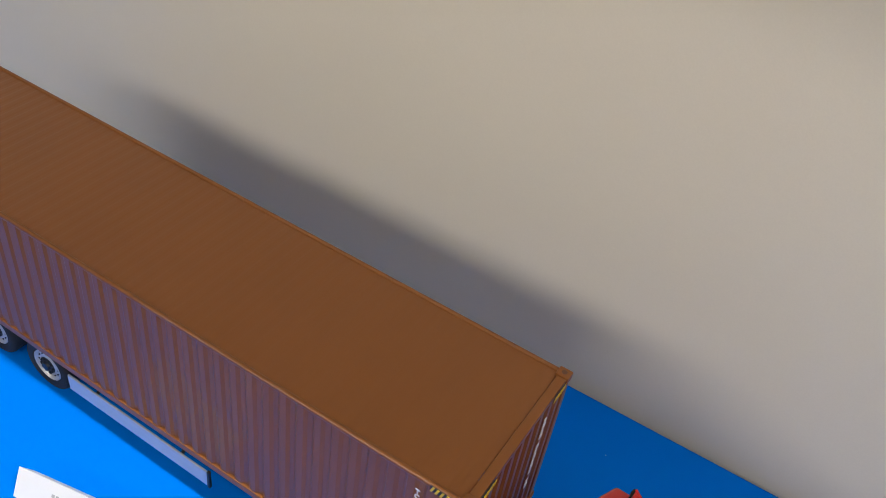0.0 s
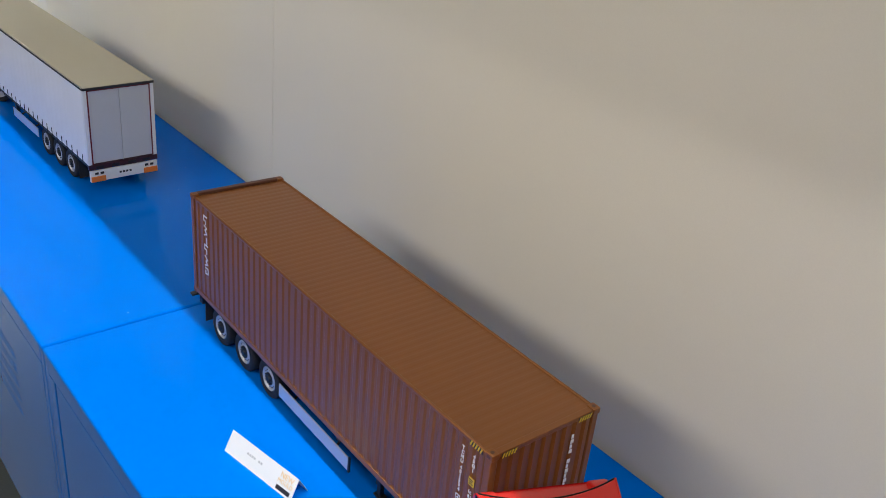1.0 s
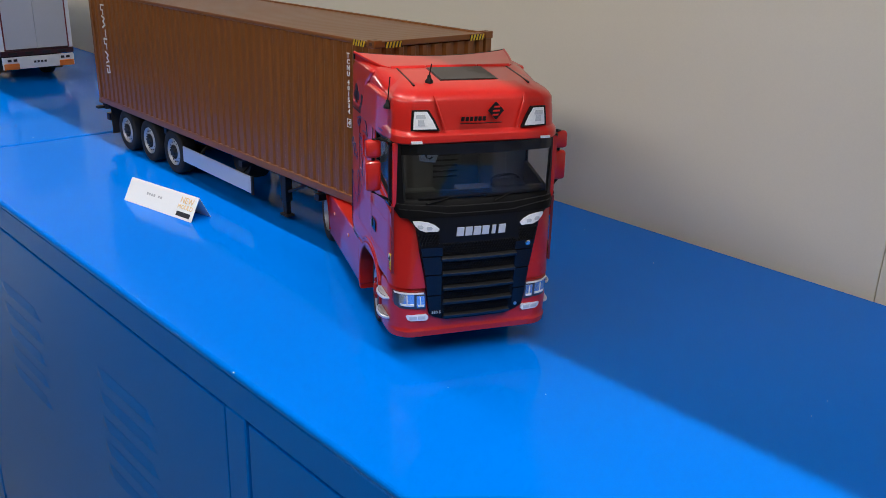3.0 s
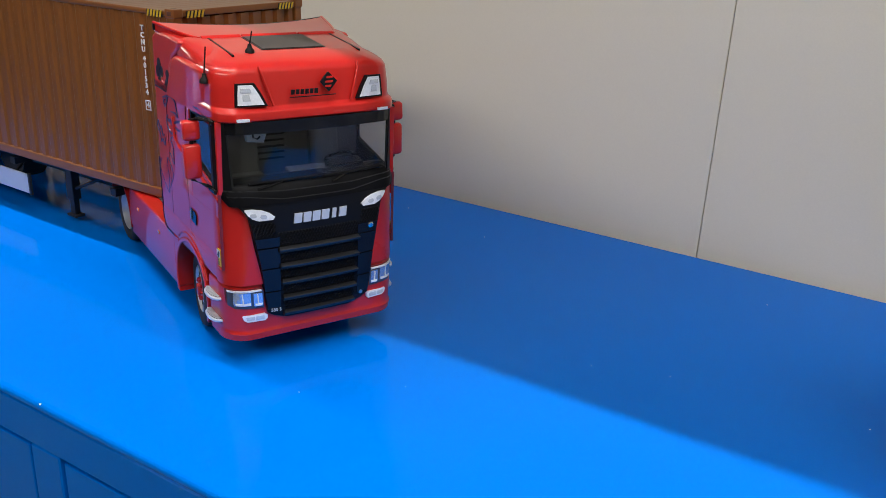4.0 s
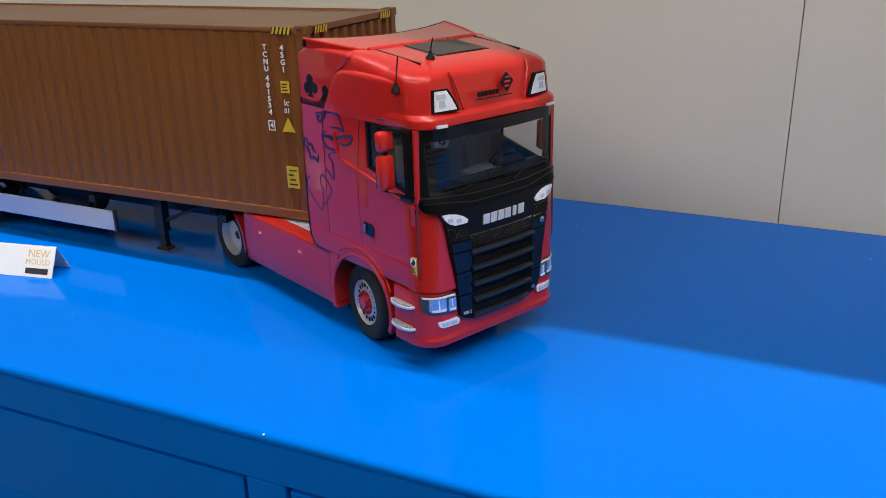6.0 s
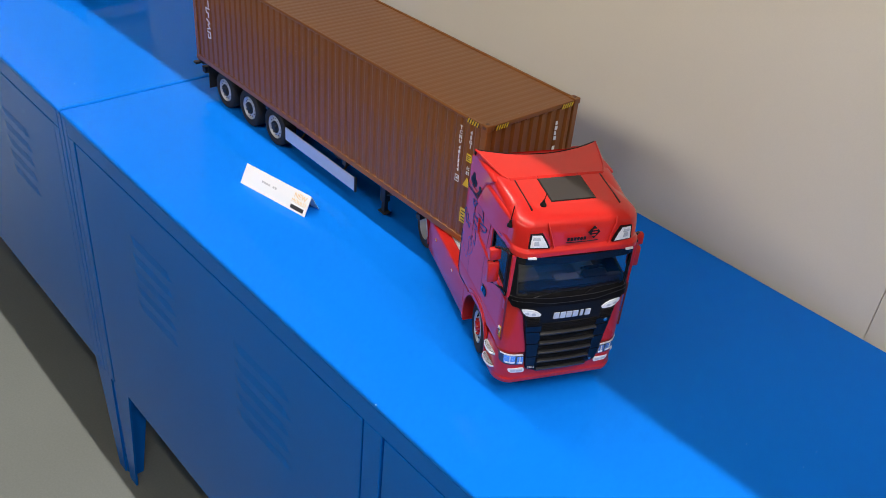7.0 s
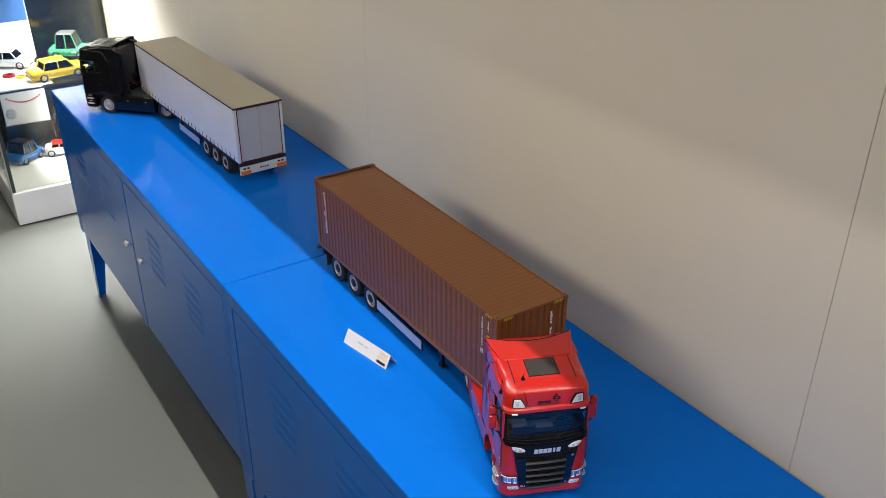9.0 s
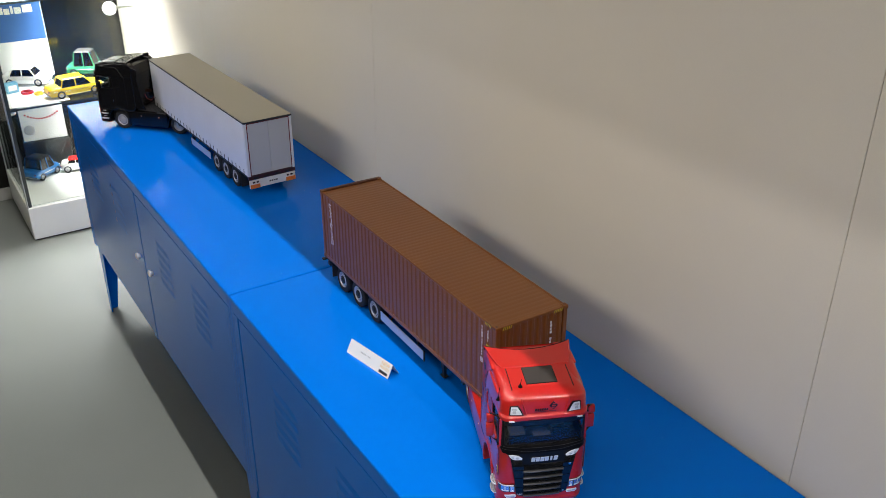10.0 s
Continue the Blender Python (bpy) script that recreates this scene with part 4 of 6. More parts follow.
def cab_inside(tr):
    part("cab_floor", box(0.0166, 0.056, -0.047, 0.047, 0.0836, 0.0846), M_CAB_IN, tr)
    ds = part("dashboard", prism([(0.0575, 0.0985), (0.05, 0.0985), (0.0475, 0.0998), (0.048, 0.1012), (0.052, 0.1016), (0.0575, 0.1002)], -0.0455, 0.0455, bevel=0.0005), M_BLACK, tr)
    part("binnacle", prism([(0.0445, 0.0985), (0.0525, 0.0985), (0.0525, 0.1028), (0.0465, 0.1048)], 0.0135, 0.0335, bevel=0.0008), M_BLACK, ds)
    part("centre_stack", prism([(0.044, 0.09), (0.052, 0.09), (0.052, 0.1022), (0.0455, 0.1028)], -0.0095, 0.0105, bevel=0.0006), M_CAB_IN, ds)
    part("headliner", box(0.0166, 0.05, -0.047, 0.047, 0.1285, 0.1303), M_CAB_IN, tr)
    part("rear_lining", box(0.0167, 0.0182, -0.047, 0.047, 0.0846, 0.1285), M_CAB_IN, tr)
    for k in range(6):
        part("lining_rib", box(0.0182, 0.0188, -0.014, 0.002, 0.0995 + 0.0034 * k, 0.1008 + 0.0034 * k, 0.0002), M_BLACK, tr)
    part("rear_recess", box(0.0182, 0.0188, -0.011, 0.019, 0.1186, 0.1262, 0.0003), M_BLACK, tr)
    for y in (-0.024, 0.024):
        seat = part("seat", box(0.022, 0.037, y - 0.0095, y + 0.0095, 0.0846, 0.096, 0.002), M_SEAT, tr)
        part("seat_back", prism([(0.0195, 0.0945), (0.0255, 0.0945), (0.022, 0.116), (0.0185, 0.116)], y - 0.009, y + 0.009, bevel=0.0015), M_SEAT, seat)
        part("headrest", box(0.0185, 0.0218, y - 0.0044, y + 0.0044, 0.1162, 0.1216, 0.0012), M_SEAT, seat)
    wh = [(0.0425 + 0.004 * math.cos(2 * math.pi * k / 18), 0.024 + 0.0085 * math.sin(2 * math.pi * k / 18), 0.1035 + 0.004 * math.cos(2 * math.pi * k / 18)) for k in range(19)]
    sw = part("steering_wheel", tube(wh, 0.0009, 6), M_BLACK, tr)
    part("boss", box(0.041, 0.0435, 0.0215, 0.0265, 0.1018, 0.1043, 0.001), M_BLACK, sw)
    im = part("inside_mirror", prism([(-0.0325, 0.1255), (-0.0315, 0.1195), (-0.0225, 0.118), (-0.0205, 0.1235), (-0.0235, 0.1262)], 0.0475, 0.0505, "x", 0.0007), M_SKIRT, tr, "grey camera box under the cab roof")
    part("mirror_stalk", tube([(0.049, -0.0285, 0.1258), (0.0495, -0.0275, 0.1295)], 0.0011, 6), M_BLACK, im)
    part("hook", tube([(0.0508, -0.0288, 0.1242), (0.0508, -0.0282, 0.1215), (0.0508, -0.0262, 0.1206), (0.0508, -0.0246, 0.1218)], 0.0005, 6), M_BLACK, im)
    part("mirror_face", prism([(-0.034, 0.1248), (-0.0312, 0.1262), (-0.0295, 0.1252), (-0.0318, 0.1236)], 0.0506, 0.051, "x"), M_LENS, im)


def beast_strokes(s, hw):
    """The flank picture: curling brush strokes."""
    bm = bmesh.new()
    y0, y1 = s * (hw - 0.0014), s * (hw - 0.0004)

    def stroke(w, *pts):
        ribbon(flame(list(pts), w), y0, y1, bm)
    stroke(0.0008, (-0.0294, 0.1282), (-0.0243, 0.1294), (-0.02, 0.1302), (-0.0215, 0.1272), (-0.0251, 0.1241), (-0.0278, 0.1266), (-0.025, 0.1275))
    stroke(0.0006, (-0.02, 0.1304), (-0.0124, 0.1312), (-0.0066, 0.1301), (-0.0045, 0.1264), (-0.0024, 0.1224), (-0.0075, 0.1235), (-0.0154, 0.1229))
    stroke(0.0007, (-0.0236, 0.1178), (-0.0171, 0.117), (-0.0117, 0.1173), (-0.0037, 0.1195), (0.0046, 0.1209), (0.0019, 0.1163), (-0.0034, 0.115), (-0.0085, 0.1157))
    stroke(0.0007, (-0.0202, 0.12), (-0.0236, 0.1178), (-0.023, 0.1136), (-0.018, 0.1107), (-0.0117, 0.1111), (-0.008, 0.1127))
    stroke(0.0009, (-0.0215, 0.1165), (-0.016, 0.1176), (-0.0122, 0.1166), (-0.0165, 0.1158))
    stroke(0.0006, (-0.0083, 0.1107), (-0.0185, 0.107), (-0.0154, 0.1033), (-0.0147, 0.0992), (-0.015, 0.0934), (-0.019, 0.0964), (-0.0224, 0.0984))
    stroke(0.0009, (-0.0407, 0.1131), (-0.0436, 0.1094), (-0.039, 0.1058), (-0.0373, 0.1007))
    stroke(0.0008, (-0.0373, 0.1007), (-0.0338, 0.1029), (-0.0303, 0.1008), (-0.0291, 0.1053))
    stroke(0.0008, (-0.0407, 0.1131), (-0.0385, 0.1091), (-0.0356, 0.1096), (-0.0334, 0.1057), (-0.0304, 0.1067))
    stroke(0.0005, (-0.0389, 0.0909), (-0.0432, 0.0855), (-0.0393, 0.0796), (-0.029, 0.0719))
    stroke(0.0005, (-0.029, 0.0719), (-0.0268, 0.0776), (-0.0266, 0.0842), (-0.0289, 0.0894))
    stroke(0.0005, (-0.0289, 0.0894), (-0.0267, 0.0939), (-0.02, 0.0898), (-0.0183, 0.0848), (-0.0259, 0.0762))
    return bm


def decoration(tr, hw):
    """Side pictures, stickers, and the maker's mark on the roof front."""
    for s in (-1, 1):
        y0, y1 = s * (hw - 0.0036), s * (hw - 0.001)
        bm = bmesh.new()
        for cx, cz, r in ((-0.0332, 0.1462, 0.0032), (-0.0365, 0.1415, 0.0031), (-0.029, 0.1422, 0.0031), (-0.0186, 0.1422, 0.0028)):
            prism([(cx + r * math.cos(k * math.pi / 8), cz + r * math.sin(k * math.pi / 8)) for k in range(16)], y0, y1, bm=bm)
        prism([(-0.0415, 0.1345), (-0.0255, 0.1348), (-0.0292, 0.1366), (-0.0316, 0.1388), (-0.0322, 0.1445), (-0.0338, 0.1445), (-0.0342, 0.1388), (-0.037, 0.1364)], y0, y1 + s * 0.0001, bm=bm)
        prism([(-0.0438, 0.1318), (-0.0205, 0.132), (-0.0184, 0.136), (-0.0168, 0.141), (-0.0205, 0.1402), (-0.0232, 0.1368), (-0.0262, 0.1352), (-0.0365, 0.1351), (-0.0438, 0.1358)], y0, y1 + s * 0.0002, bm=bm)
        part("trefoil_picture", bm, M_BLACK, tr, "black trefoil picture on the cab's flank")
        part("beast_picture", beast_strokes(s, hw), M_DECAL, tr, "dark blue beast picture in curling strokes")
        part("door_stripe", tube([(-0.0068, s * (hw - 0.0007), 0.1346), (0.012, s * (hw - 0.0007), 0.1341), (0.03, s * (hw - 0.0008), 0.1342), (0.043, s * (hw - 0.002), 0.1342)], 0.0005, 6), M_DECAL, tr)
        ya, yb = s * (hw - 0.0012), s * (hw - 0.0003)
        st = part("warning_sticker", prism([(0.0512, 0.0572), (0.0562, 0.057), (0.0562, 0.066), (0.0512, 0.0668)], min(ya, yb), max(ya, yb)), M_YELLOW, tr)
        part("sticker_picture", box(0.0513, 0.0561, min(ya, yb + s * 0.0001), max(ya, yb + s * 0.0001), 0.0618, 0.0658), M_CARD, st)
        part("sticker_figure", prism([(0.0517, 0.0624), (0.0545, 0.0621), (0.0556, 0.0642), (0.054, 0.0654), (0.0528, 0.0636)], yb + s * 0.0003, yb), M_INK, st)
        for k in range(3):
            part("sticker_line", box(0.052, 0.0554 - 0.0006 * k, min(ya, yb + s * 0.0001), max(ya, yb + s * 0.0001), 0.058 + 0.0011 * k, 0.0585 + 0.0011 * k), M_INK, st)
    vl = (lambda z: -0.0001 - 0.0011 * (z - 0.1395) / 0.0105)
    k = dict(x=0.0629, rf=0.0095, bow=0.0052)
    mk = part("mark", nose_panel([(0.1447, 0.0082, 0.0088), (0.1494, 0.0037, 0.0133), (0.1541, 0.0082, 0.0088)], 0.00002, 0.0008, 6, vl, **k), M_BLACK, tr, "small dark diamond mark above a row of dark bars")
    for z, a, b in ((0.1516, 0.0072, 0.0108), (0.1494, 0.0064, 0.0106), (0.1472, 0.0062, 0.0096)):
        part("mark_curl", nose_panel([(z - 0.0005, a, b), (z + 0.0005, a + 0.0003, b + 0.0003)], 0.00008, 0.0004, 2, vl, **k), M_RED, mk)
    for i in range(6):
        y = -0.0112 + 0.0025 * i
        part("mark_bar", nose_panel([(0.1442, y - 0.0009, y + 0.0009), (0.1466, y - 0.0006, y + 0.0012)], 0.00002, 0.0006, 2, vl, **k), M_BLACK, mk)
    part("mark_bar", nose_panel([(0.1427, -0.0126, 0.0122), (0.1431, -0.0126, 0.0122)], 0.00002, 0.0006, 8, vl, **k), M_BLACK, mk)
    lettering("model_number", "580 S", 0.0025, M_LETTER, tr, pose(front_x(-0.0255) + nose_lean(0.0325) + 0.0011, -0.0252, 0.0322) @ pose(0, 0, 0, 0, 0, -6) @ FRONT, "small silver model number")


def tractor(m, paint, label, decorated):
    tr = thing("lorry_tractor", m, label, "toy truck", "model lorry tractors")
    hw = 0.0505
    cab_shell(tr, paint, hw)
    deflector(tr, paint)
    # roof hatch, gutters, ribs on the roof front, aerials
    def deck(x, d=0.0):
        return 0.1605 + 0.083 * (0.06 - x) + d
    ht = part("roof_hatch", prism([(0.0095, deck(0.0095, -0.001)), (0.037, deck(0.037, -0.001)), (0.037, deck(0.037, 0.0007)), (0.0095, deck(0.0095, 0.0007))], -0.0162, 0.0178, bevel=0.0004), M_HATCH, tr, "smoked roof hatch")
    part("hatch_seal", prism([(0.0088, deck(0.0088, -0.001)), (0.0378, deck(0.0378, -0.001)), (0.0378, deck(0.0378, 0.0003)), (0.0088, deck(0.0088, 0.0003))], -0.017, 0.0186, bevel=0.0002), M_BLACK, ht)
    for s in (-1, 1):
        part("roof_gutter", prism([(0.0085, deck(0.0085, -0.0012)), (0.0445, deck(0.0445, -0.0012)), (0.0445, deck(0.0445, 0.0001)), (0.0085, deck(0.0085, 0.0004))], *sorted((s * 0.034, s * 0.035))), M_BLACK, tr)
        rows = [(0.1392, 0.0212), (0.147, 0.0236), (0.1545, 0.026), (0.1578, 0.0266)]
        smooth(part("hem", tube([(front_x(y, x=0.0629, bow=0.0052, rf=0.0095) - along(z, ((0.139, 0.0), (0.1545, 0.0018), (0.158, 0.0042))) - 0.0005, s * y, z) for z, y in rows], 0.0006, 10), paint, tr), 60)
    for ax, ay, az, lean, tall in ((0.0405, -0.0245, 0.1618, 0.001, 0.011), (0.0434, -0.0492, 0.1492, 0.001, 0.0175)):
        aer = smooth(part("aerial", spin([(0, 0.0025), (0.0016, 0.0023), (0.0028, 0.0012), (0.0046, 0.0009)], 14, "z", (ax, ay, az)), M_BLACK, tr))
        part("whip", tube([(ax, ay, az + 0.004), (ax + lean, ay + lean, az + tall)], 0.00035, 5), M_BLACK, aer)
    front_lamps(tr, decorated)
    nose(tr)
    cab_glass(tr, hw)
    for s in (-1, 1):
        door_side(tr, s, paint, hw, decorated)
        lower_side(tr, s, paint, hw, decorated)
    cab_inside(tr)
    # chassis behind the cab
    bm = bmesh.new()
    for s in (-1, 1):
        box(-0.188, 0.03, s * 0.0165 - 0.0015, s * 0.0165 + 0.0015, 0.03, 0.041, bm=bm)
    for x in (-0.18, -0.14, -0.1, -0.06):
        box(x, x + 0.003, -0.0165, 0.0165, 0.032, 0.039, bm=bm)
    box(0.0, 0.035, -0.03, 0.03, 0.02, 0.049, bm=bm)
    box(-0.115, -0.041, -0.039, 0.039, 0.014, 0.038, bm=bm)
    box(-0.04, 0.05, -0.028, 0.028, 0.011, 0.019, bm=bm)
    box(-0.04, -0.025, -0.038, 0.038, 0.012, 0.046, bm=bm)
    part("chassis", bm, M_CHASSIS, tr)
    bm = spin([(-0.042, 0.003), (0.042, 0.003)], 12, centre=(0.0025, 0, 0.0222))
    spin([(-0.042, 0.003), (0.042, 0.003)], 12, centre=(-0.1535, 0, 0.0222), bm=bm)
    part("axle", bm, M_CHASSIS, tr)
    dk = part("deck_plate", box(-0.1, -0.043, -0.039, 0.039, 0.0472, 0.0485, 0.0003), M_GUARD if decorated else M_CHASSIS, tr, "pale patterned deck plate")
    bm = bmesh.new()
    for i in range(9):
        for j in range(13):
            x, y = -0.097 + 0.006 * i, -0.036 + 0.006 * j
            d = 0.0014 if (i + j) % 2 else -0.0014
            prism([(x - 0.0014, y - d), (x - 0.001, y - d - 0.0004), (x + 0.0014, y + d), (x + 0.001, y + d + 0.0004)], 0.0485, 0.0488, "z", bm=bm)
    part("tread", bm, M_STEEL if decorated else M_CHASSIS, dk)
    part("fifth_wheel", spin([(0.0405, 0.015), (0.0425, 0.018), (0.0433, 0.018), (0.0434, 0.016)], 24, "z", (-0.139, 0, 0)), M_CHASSIS, tr)
    part("hose", tube([(-0.041, 0.006, 0.09), (-0.05, 0.006, 0.07), (-0.06, 0.005, 0.065), (-0.07, 0.004, 0.075)], 0.0008, 6), M_RED_TRIM, tr)
    part("hose", tube([(-0.041, -0.004, 0.09), (-0.052, -0.004, 0.066), (-0.062, -0.003, 0.062), (-0.07, -0.002, 0.072)], 0.0008, 6), M_BLACK, tr)
    if not decorated:
        for s in (-1, 1):
            part("side_wing", prism([(-0.0452, 0.056), (-0.0452, 0.157), (-0.061, 0.153), (-0.058, 0.12), (-0.063, 0.085), (-0.072, 0.056)], min(s * hw, s * (hw - 0.0015)), max(s * hw, s * (hw - 0.0015)), bevel=0.0004), paint, tr)
            for z in (0.0265, 0.0335, 0.0405):
                part("step_light", box(0.04, 0.048, min(s * hw, s * (hw + 0.0008)), max(s * hw, s * (hw + 0.0008)), z + 0.004, z + 0.0052), M_GUARD, tr)
        part("coiled_lead", tube([(-0.05 - 0.0022 * k / 8, -0.03 + 0.0035 * math.cos(k * 0.8), 0.078 + 0.0035 * math.sin(k * 0.8)) for k in range(56)], 0.0011, 6), M_AMBER, tr, "coiled orange trailer lead")
    else:
        decoration(tr, hw)
    return tr


RED_POSE = pose(0.6115, -0.256, TOP, 0, 0, -24.5)
tractor(RED_POSE, M_RED, "glossy red model lorry tractor with black grille and blue side picture", True)
BLACK_POSE = pose(-0.953, -0.292, TOP, 0, 0, 222)
tractor(BLACK_POSE, M_BLACK_GLOSS, "glossy black model lorry tractor coupled to a white trailer", False)


# ---- shipping container ----
def corrugated(length, height, pitch, depth, sheet=0.0006):
    """A trapezoid-ribbed sheet in the x-z plane, ribs upright, swelling to -y; x from 0."""
    bm = bmesh.new()
    n = max(1, round(length / pitch))
    p = length / n
    xs = []
    for i in range(n):
        a = i * p
        xs += [(a, 0), (a + p * 0.28, 0), (a + p * 0.46, -depth), (a + p * 0.82, -depth)]
    xs.append((length, 0))
    front = [[bm.verts.new((x, y, z)) for x, y in xs] for z in (0, height)]
    back = [[bm.verts.new((x, y + sheet, z)) for x, y in xs] for z in (0, height)]
    for i in range(len(xs) - 1):
        bm.faces.new((front[0][i], front[0][i + 1], front[1][i + 1], front[1][i]))
        bm.faces.new((back[0][i], back[1][i], back[1][i + 1], back[0][i + 1]))
    return bm


CL, CW, CH = 0.506, 0.109, 0.1207


def hazard(parent, m, n=5, w=0.0028, h=0.004):
    """Slanted yellow bars on a dark strip."""
    st = part("hazard_strip", box(0, n * w, -0.0003, 0.0, 0, h), M_INK, parent, "black and yellow hazard stripe")
    st.matrix_local = m
    for i in range(n):
        part("hazard_bar", prism([(i * w + 0.0001, 0), (i * w + w * 0.5, 0), (i * w + w * 0.98, h), (i * w + w * 0.48, h)], -0.0006, -0.0003), M_YELLOW, st)


def shipping_container(m):
    c = thing("shipping_container", m, "brown ribbed model shipping container with white markings on a trailer", "container")
    h = CW / 2
    # frame
    for s in (-1, 1):
        part("top_rail", box(0.006, CL - 0.006, min(s * h, s * (h - 0.003)), max(s * h, s * (h - 0.003)), CH - 0.004, CH - 0.0008, 0.0011, segments=3), M_BROWN, c)
        part("bottom_rail", box(0.006, CL - 0.006, min(s * h, s * (h - 0.004)), max(s * h, s * (h - 0.004)), 0.0008, 0.007, 0.0006), M_BROWN, c)
        for x in (0.0, CL - 0.007):
            part("corner_post", box(x, x + 0.007, min(s * h, s * (h - 0.006)), max(s * h, s * (h - 0.006)), 0.004, CH - 0.004, 0.0007), M_BROWN, c)
            for z in (0.0, CH - 0.0048):
                cc = part("corner_casting", box(x - 0.0004, x + 0.0078, min(s * (h + 0.0005), s * (h - 0.0066)), max(s * (h + 0.0005), s * (h - 0.0066)), z, z + 0.0052, 0.0006), M_BROWN, c)
                part("casting_hole", box(x + 0.0018, x + 0.0056, min(s * (h + 0.0007), s * (h + 0.0003)), max(s * (h + 0.0007), s * (h + 0.0003)), z + 0.0014, z + 0.0038, 0.0003), M_BROWN_DARK, cc)
                if z > 0:
                    part("casting_hole", spin([(z + 0.005, 0.0016), (z + 0.0054, 0.0016)], 12, "z", (x + 0.0037, s * (h - 0.003), 0)), M_BROWN_DARK, cc)
        w = part("side_panel", corrugated(CL - 0.014, CH - 0.011, 0.01165, 0.0012), M_BROWN, c, "ribbed brown steel side")
        w.matrix_local = pose(0.007, -h + 0.0018, 0.007) if s < 0 else pose(CL - 0.007, h - 0.0018, 0.007, 0, 0, 180)
    for x, t in ((0.0002, 0.006), (CL - 0.0062, 0.006)):
        part("header_rail", box(x, x + t, -h + 0.0066, h - 0.0066, CH - 0.0045, CH - (0.0005 if x > 0.1 else -0.0008), 0.0006), M_BROWN if x > 0.1 else M_BROWN_DARK, c)
        part("sill_rail", box(x, x + t, -h + 0.0066, h - 0.0066, 0.0006, 0.006, 0.0006), M_BROWN, c)
    f = part("front_panel", corrugated(CW - 0.012, CH - 0.0115, 0.0103, 0.0022), M_BROWN, c, "ribbed brown steel end")
    f.matrix_local = pose(CL - 0.003, -h + 0.006, 0.0062, 0, 0, 90)
    # doors at the back
    for y in (-h + 0.0062, 0.0004):
        d = part("rear_door", box(0.0012, 0.0035, y, y + h - 0.0066, 0.0062, CH - 0.0048, 0.0004), M_BROWN, c)
        for k in (0.3, 0.7):
            part("lock_rod", tube([(0.0004, y + k * h, 0.006), (0.0004, y + k * h, CH - 0.006)], 0.0007, 6), M_STEEL, d)
    # roof: cross ribs
    r = part("roof_panel", corrugated(CL - 0.0135, CW - 0.006, 0.0087, 0.00015), M_BROWN, c, "brown roof with fine cross ribs")
    r.matrix_local = pose(0.0068, h - 0.003, CH - 0.0022) @ pose(0, 0, 0, 90, 0, 0) @ Matrix.Scale(-1, 4, (0, 1, 0))
    # hazard stripes by the front corners
    hz = Matrix.Translation
    hazard(c, hz((CL - 0.0235, -h - 0.0001, CH - 0.0048)))
    hazard(c, hz((CL + 0.0004, -h + 0.009, CH - 0.005)) @ pose(0, 0, 0, 0, 0, 90))
    hazard(c, hz((CL + 0.0004, h - 0.0225, CH - 0.005)) @ pose(0, 0, 0, 0, 0, 90))
    # markings: upright rows of letters on the side and end
    ys = -h + 0.0001
    c1, c2 = CL - 0.03, CL - 0.0175
    lettering("marking", "\n".join("TCNU"), 0.0046, M_CARD, c, pose(c1, ys, 0.1015) @ SIDE, "white stacked letters", line=0.93, bold=0.00013)
    lettering("marking", "\n".join("401534"), 0.0046, M_CARD, c, pose(c1, ys, 0.079) @ SIDE, "white stacked figures", line=0.9, bold=0.00013)
    bm = bmesh.new()
    for p, q, z0, z1 in ((-0.0024, 0.0024, -0.0031, -0.0026), (-0.0024, 0.0024, 0.0026, 0.0031), (-0.0024, -0.0019, -0.0026, 0.0026), (0.0019, 0.0024, -0.0026, 0.0026)):
        box(c1 + p, c1 + q, ys - 0.0002, ys + 0.0002, 0.0605 + z0, 0.0605 + z1, bm=bm)
    part("marking_frame", bm, M_CARD, c)
    lettering("marking", "4", 0.0046, M_CARD, c, pose(c1, ys, 0.0605) @ SIDE, bold=0.00013)
    lettering("marking", "\n".join("45G1"), 0.0046, M_CARD, c, pose(c2, ys, 0.1015) @ SIDE, "white stacked letters and figures", line=0.93, bold=0.00013)
    yl = part("yellow_plate", box(c2 - 0.003, c2 + 0.003, ys - 0.0002, ys + 0.0003, 0.0812, 0.0882), M_YELLOW, c, "small yellow notice plate")
    for k in range(3):
        part("print_bar", box(c2 - 0.0023, c2 + 0.002 - 0.001 * (k % 2), ys - 0.0003, ys - 0.0002, 0.0825 + 0.0018 * k, 0.0833 + 0.0018 * k), M_INK, yl)
    lettering("marking", "ic", 0.0054, M_CARD, c, pose(c2, ys, 0.0752) @ SIDE)
    lettering("marking", "81", 0.0044, M_CARD, c, pose(c2, ys, 0.0702) @ SIDE)
    part("warning_triangle", prism([(c2 - 0.0047, 0.0573), (c2 + 0.0047, 0.0573), (c2, 0.0663)], ys - 0.0002, ys + 0.0003), M_YELLOW, c, "yellow warning triangle")
    nt = part("yellow_notice", box(c2 - 0.0045, c2 + 0.0045, ys - 0.0002, ys + 0.0003, 0.0215, 0.0355), M_YELLOW, c, "yellow printed notice")
    for k in range(4):
        part("print_bar", box(c2 - 0.0032 + 0.0008 * (k % 2), c2 + 0.003 - 0.0012 * (k % 3), ys - 0.0003, ys - 0.0002, 0.0235 + 0.003 * k, 0.0244 + 0.003 * k), M_INK, nt)
    # the shipping line's word at the rear end: plain white strokes, turned upright
    bm = bmesh.new()
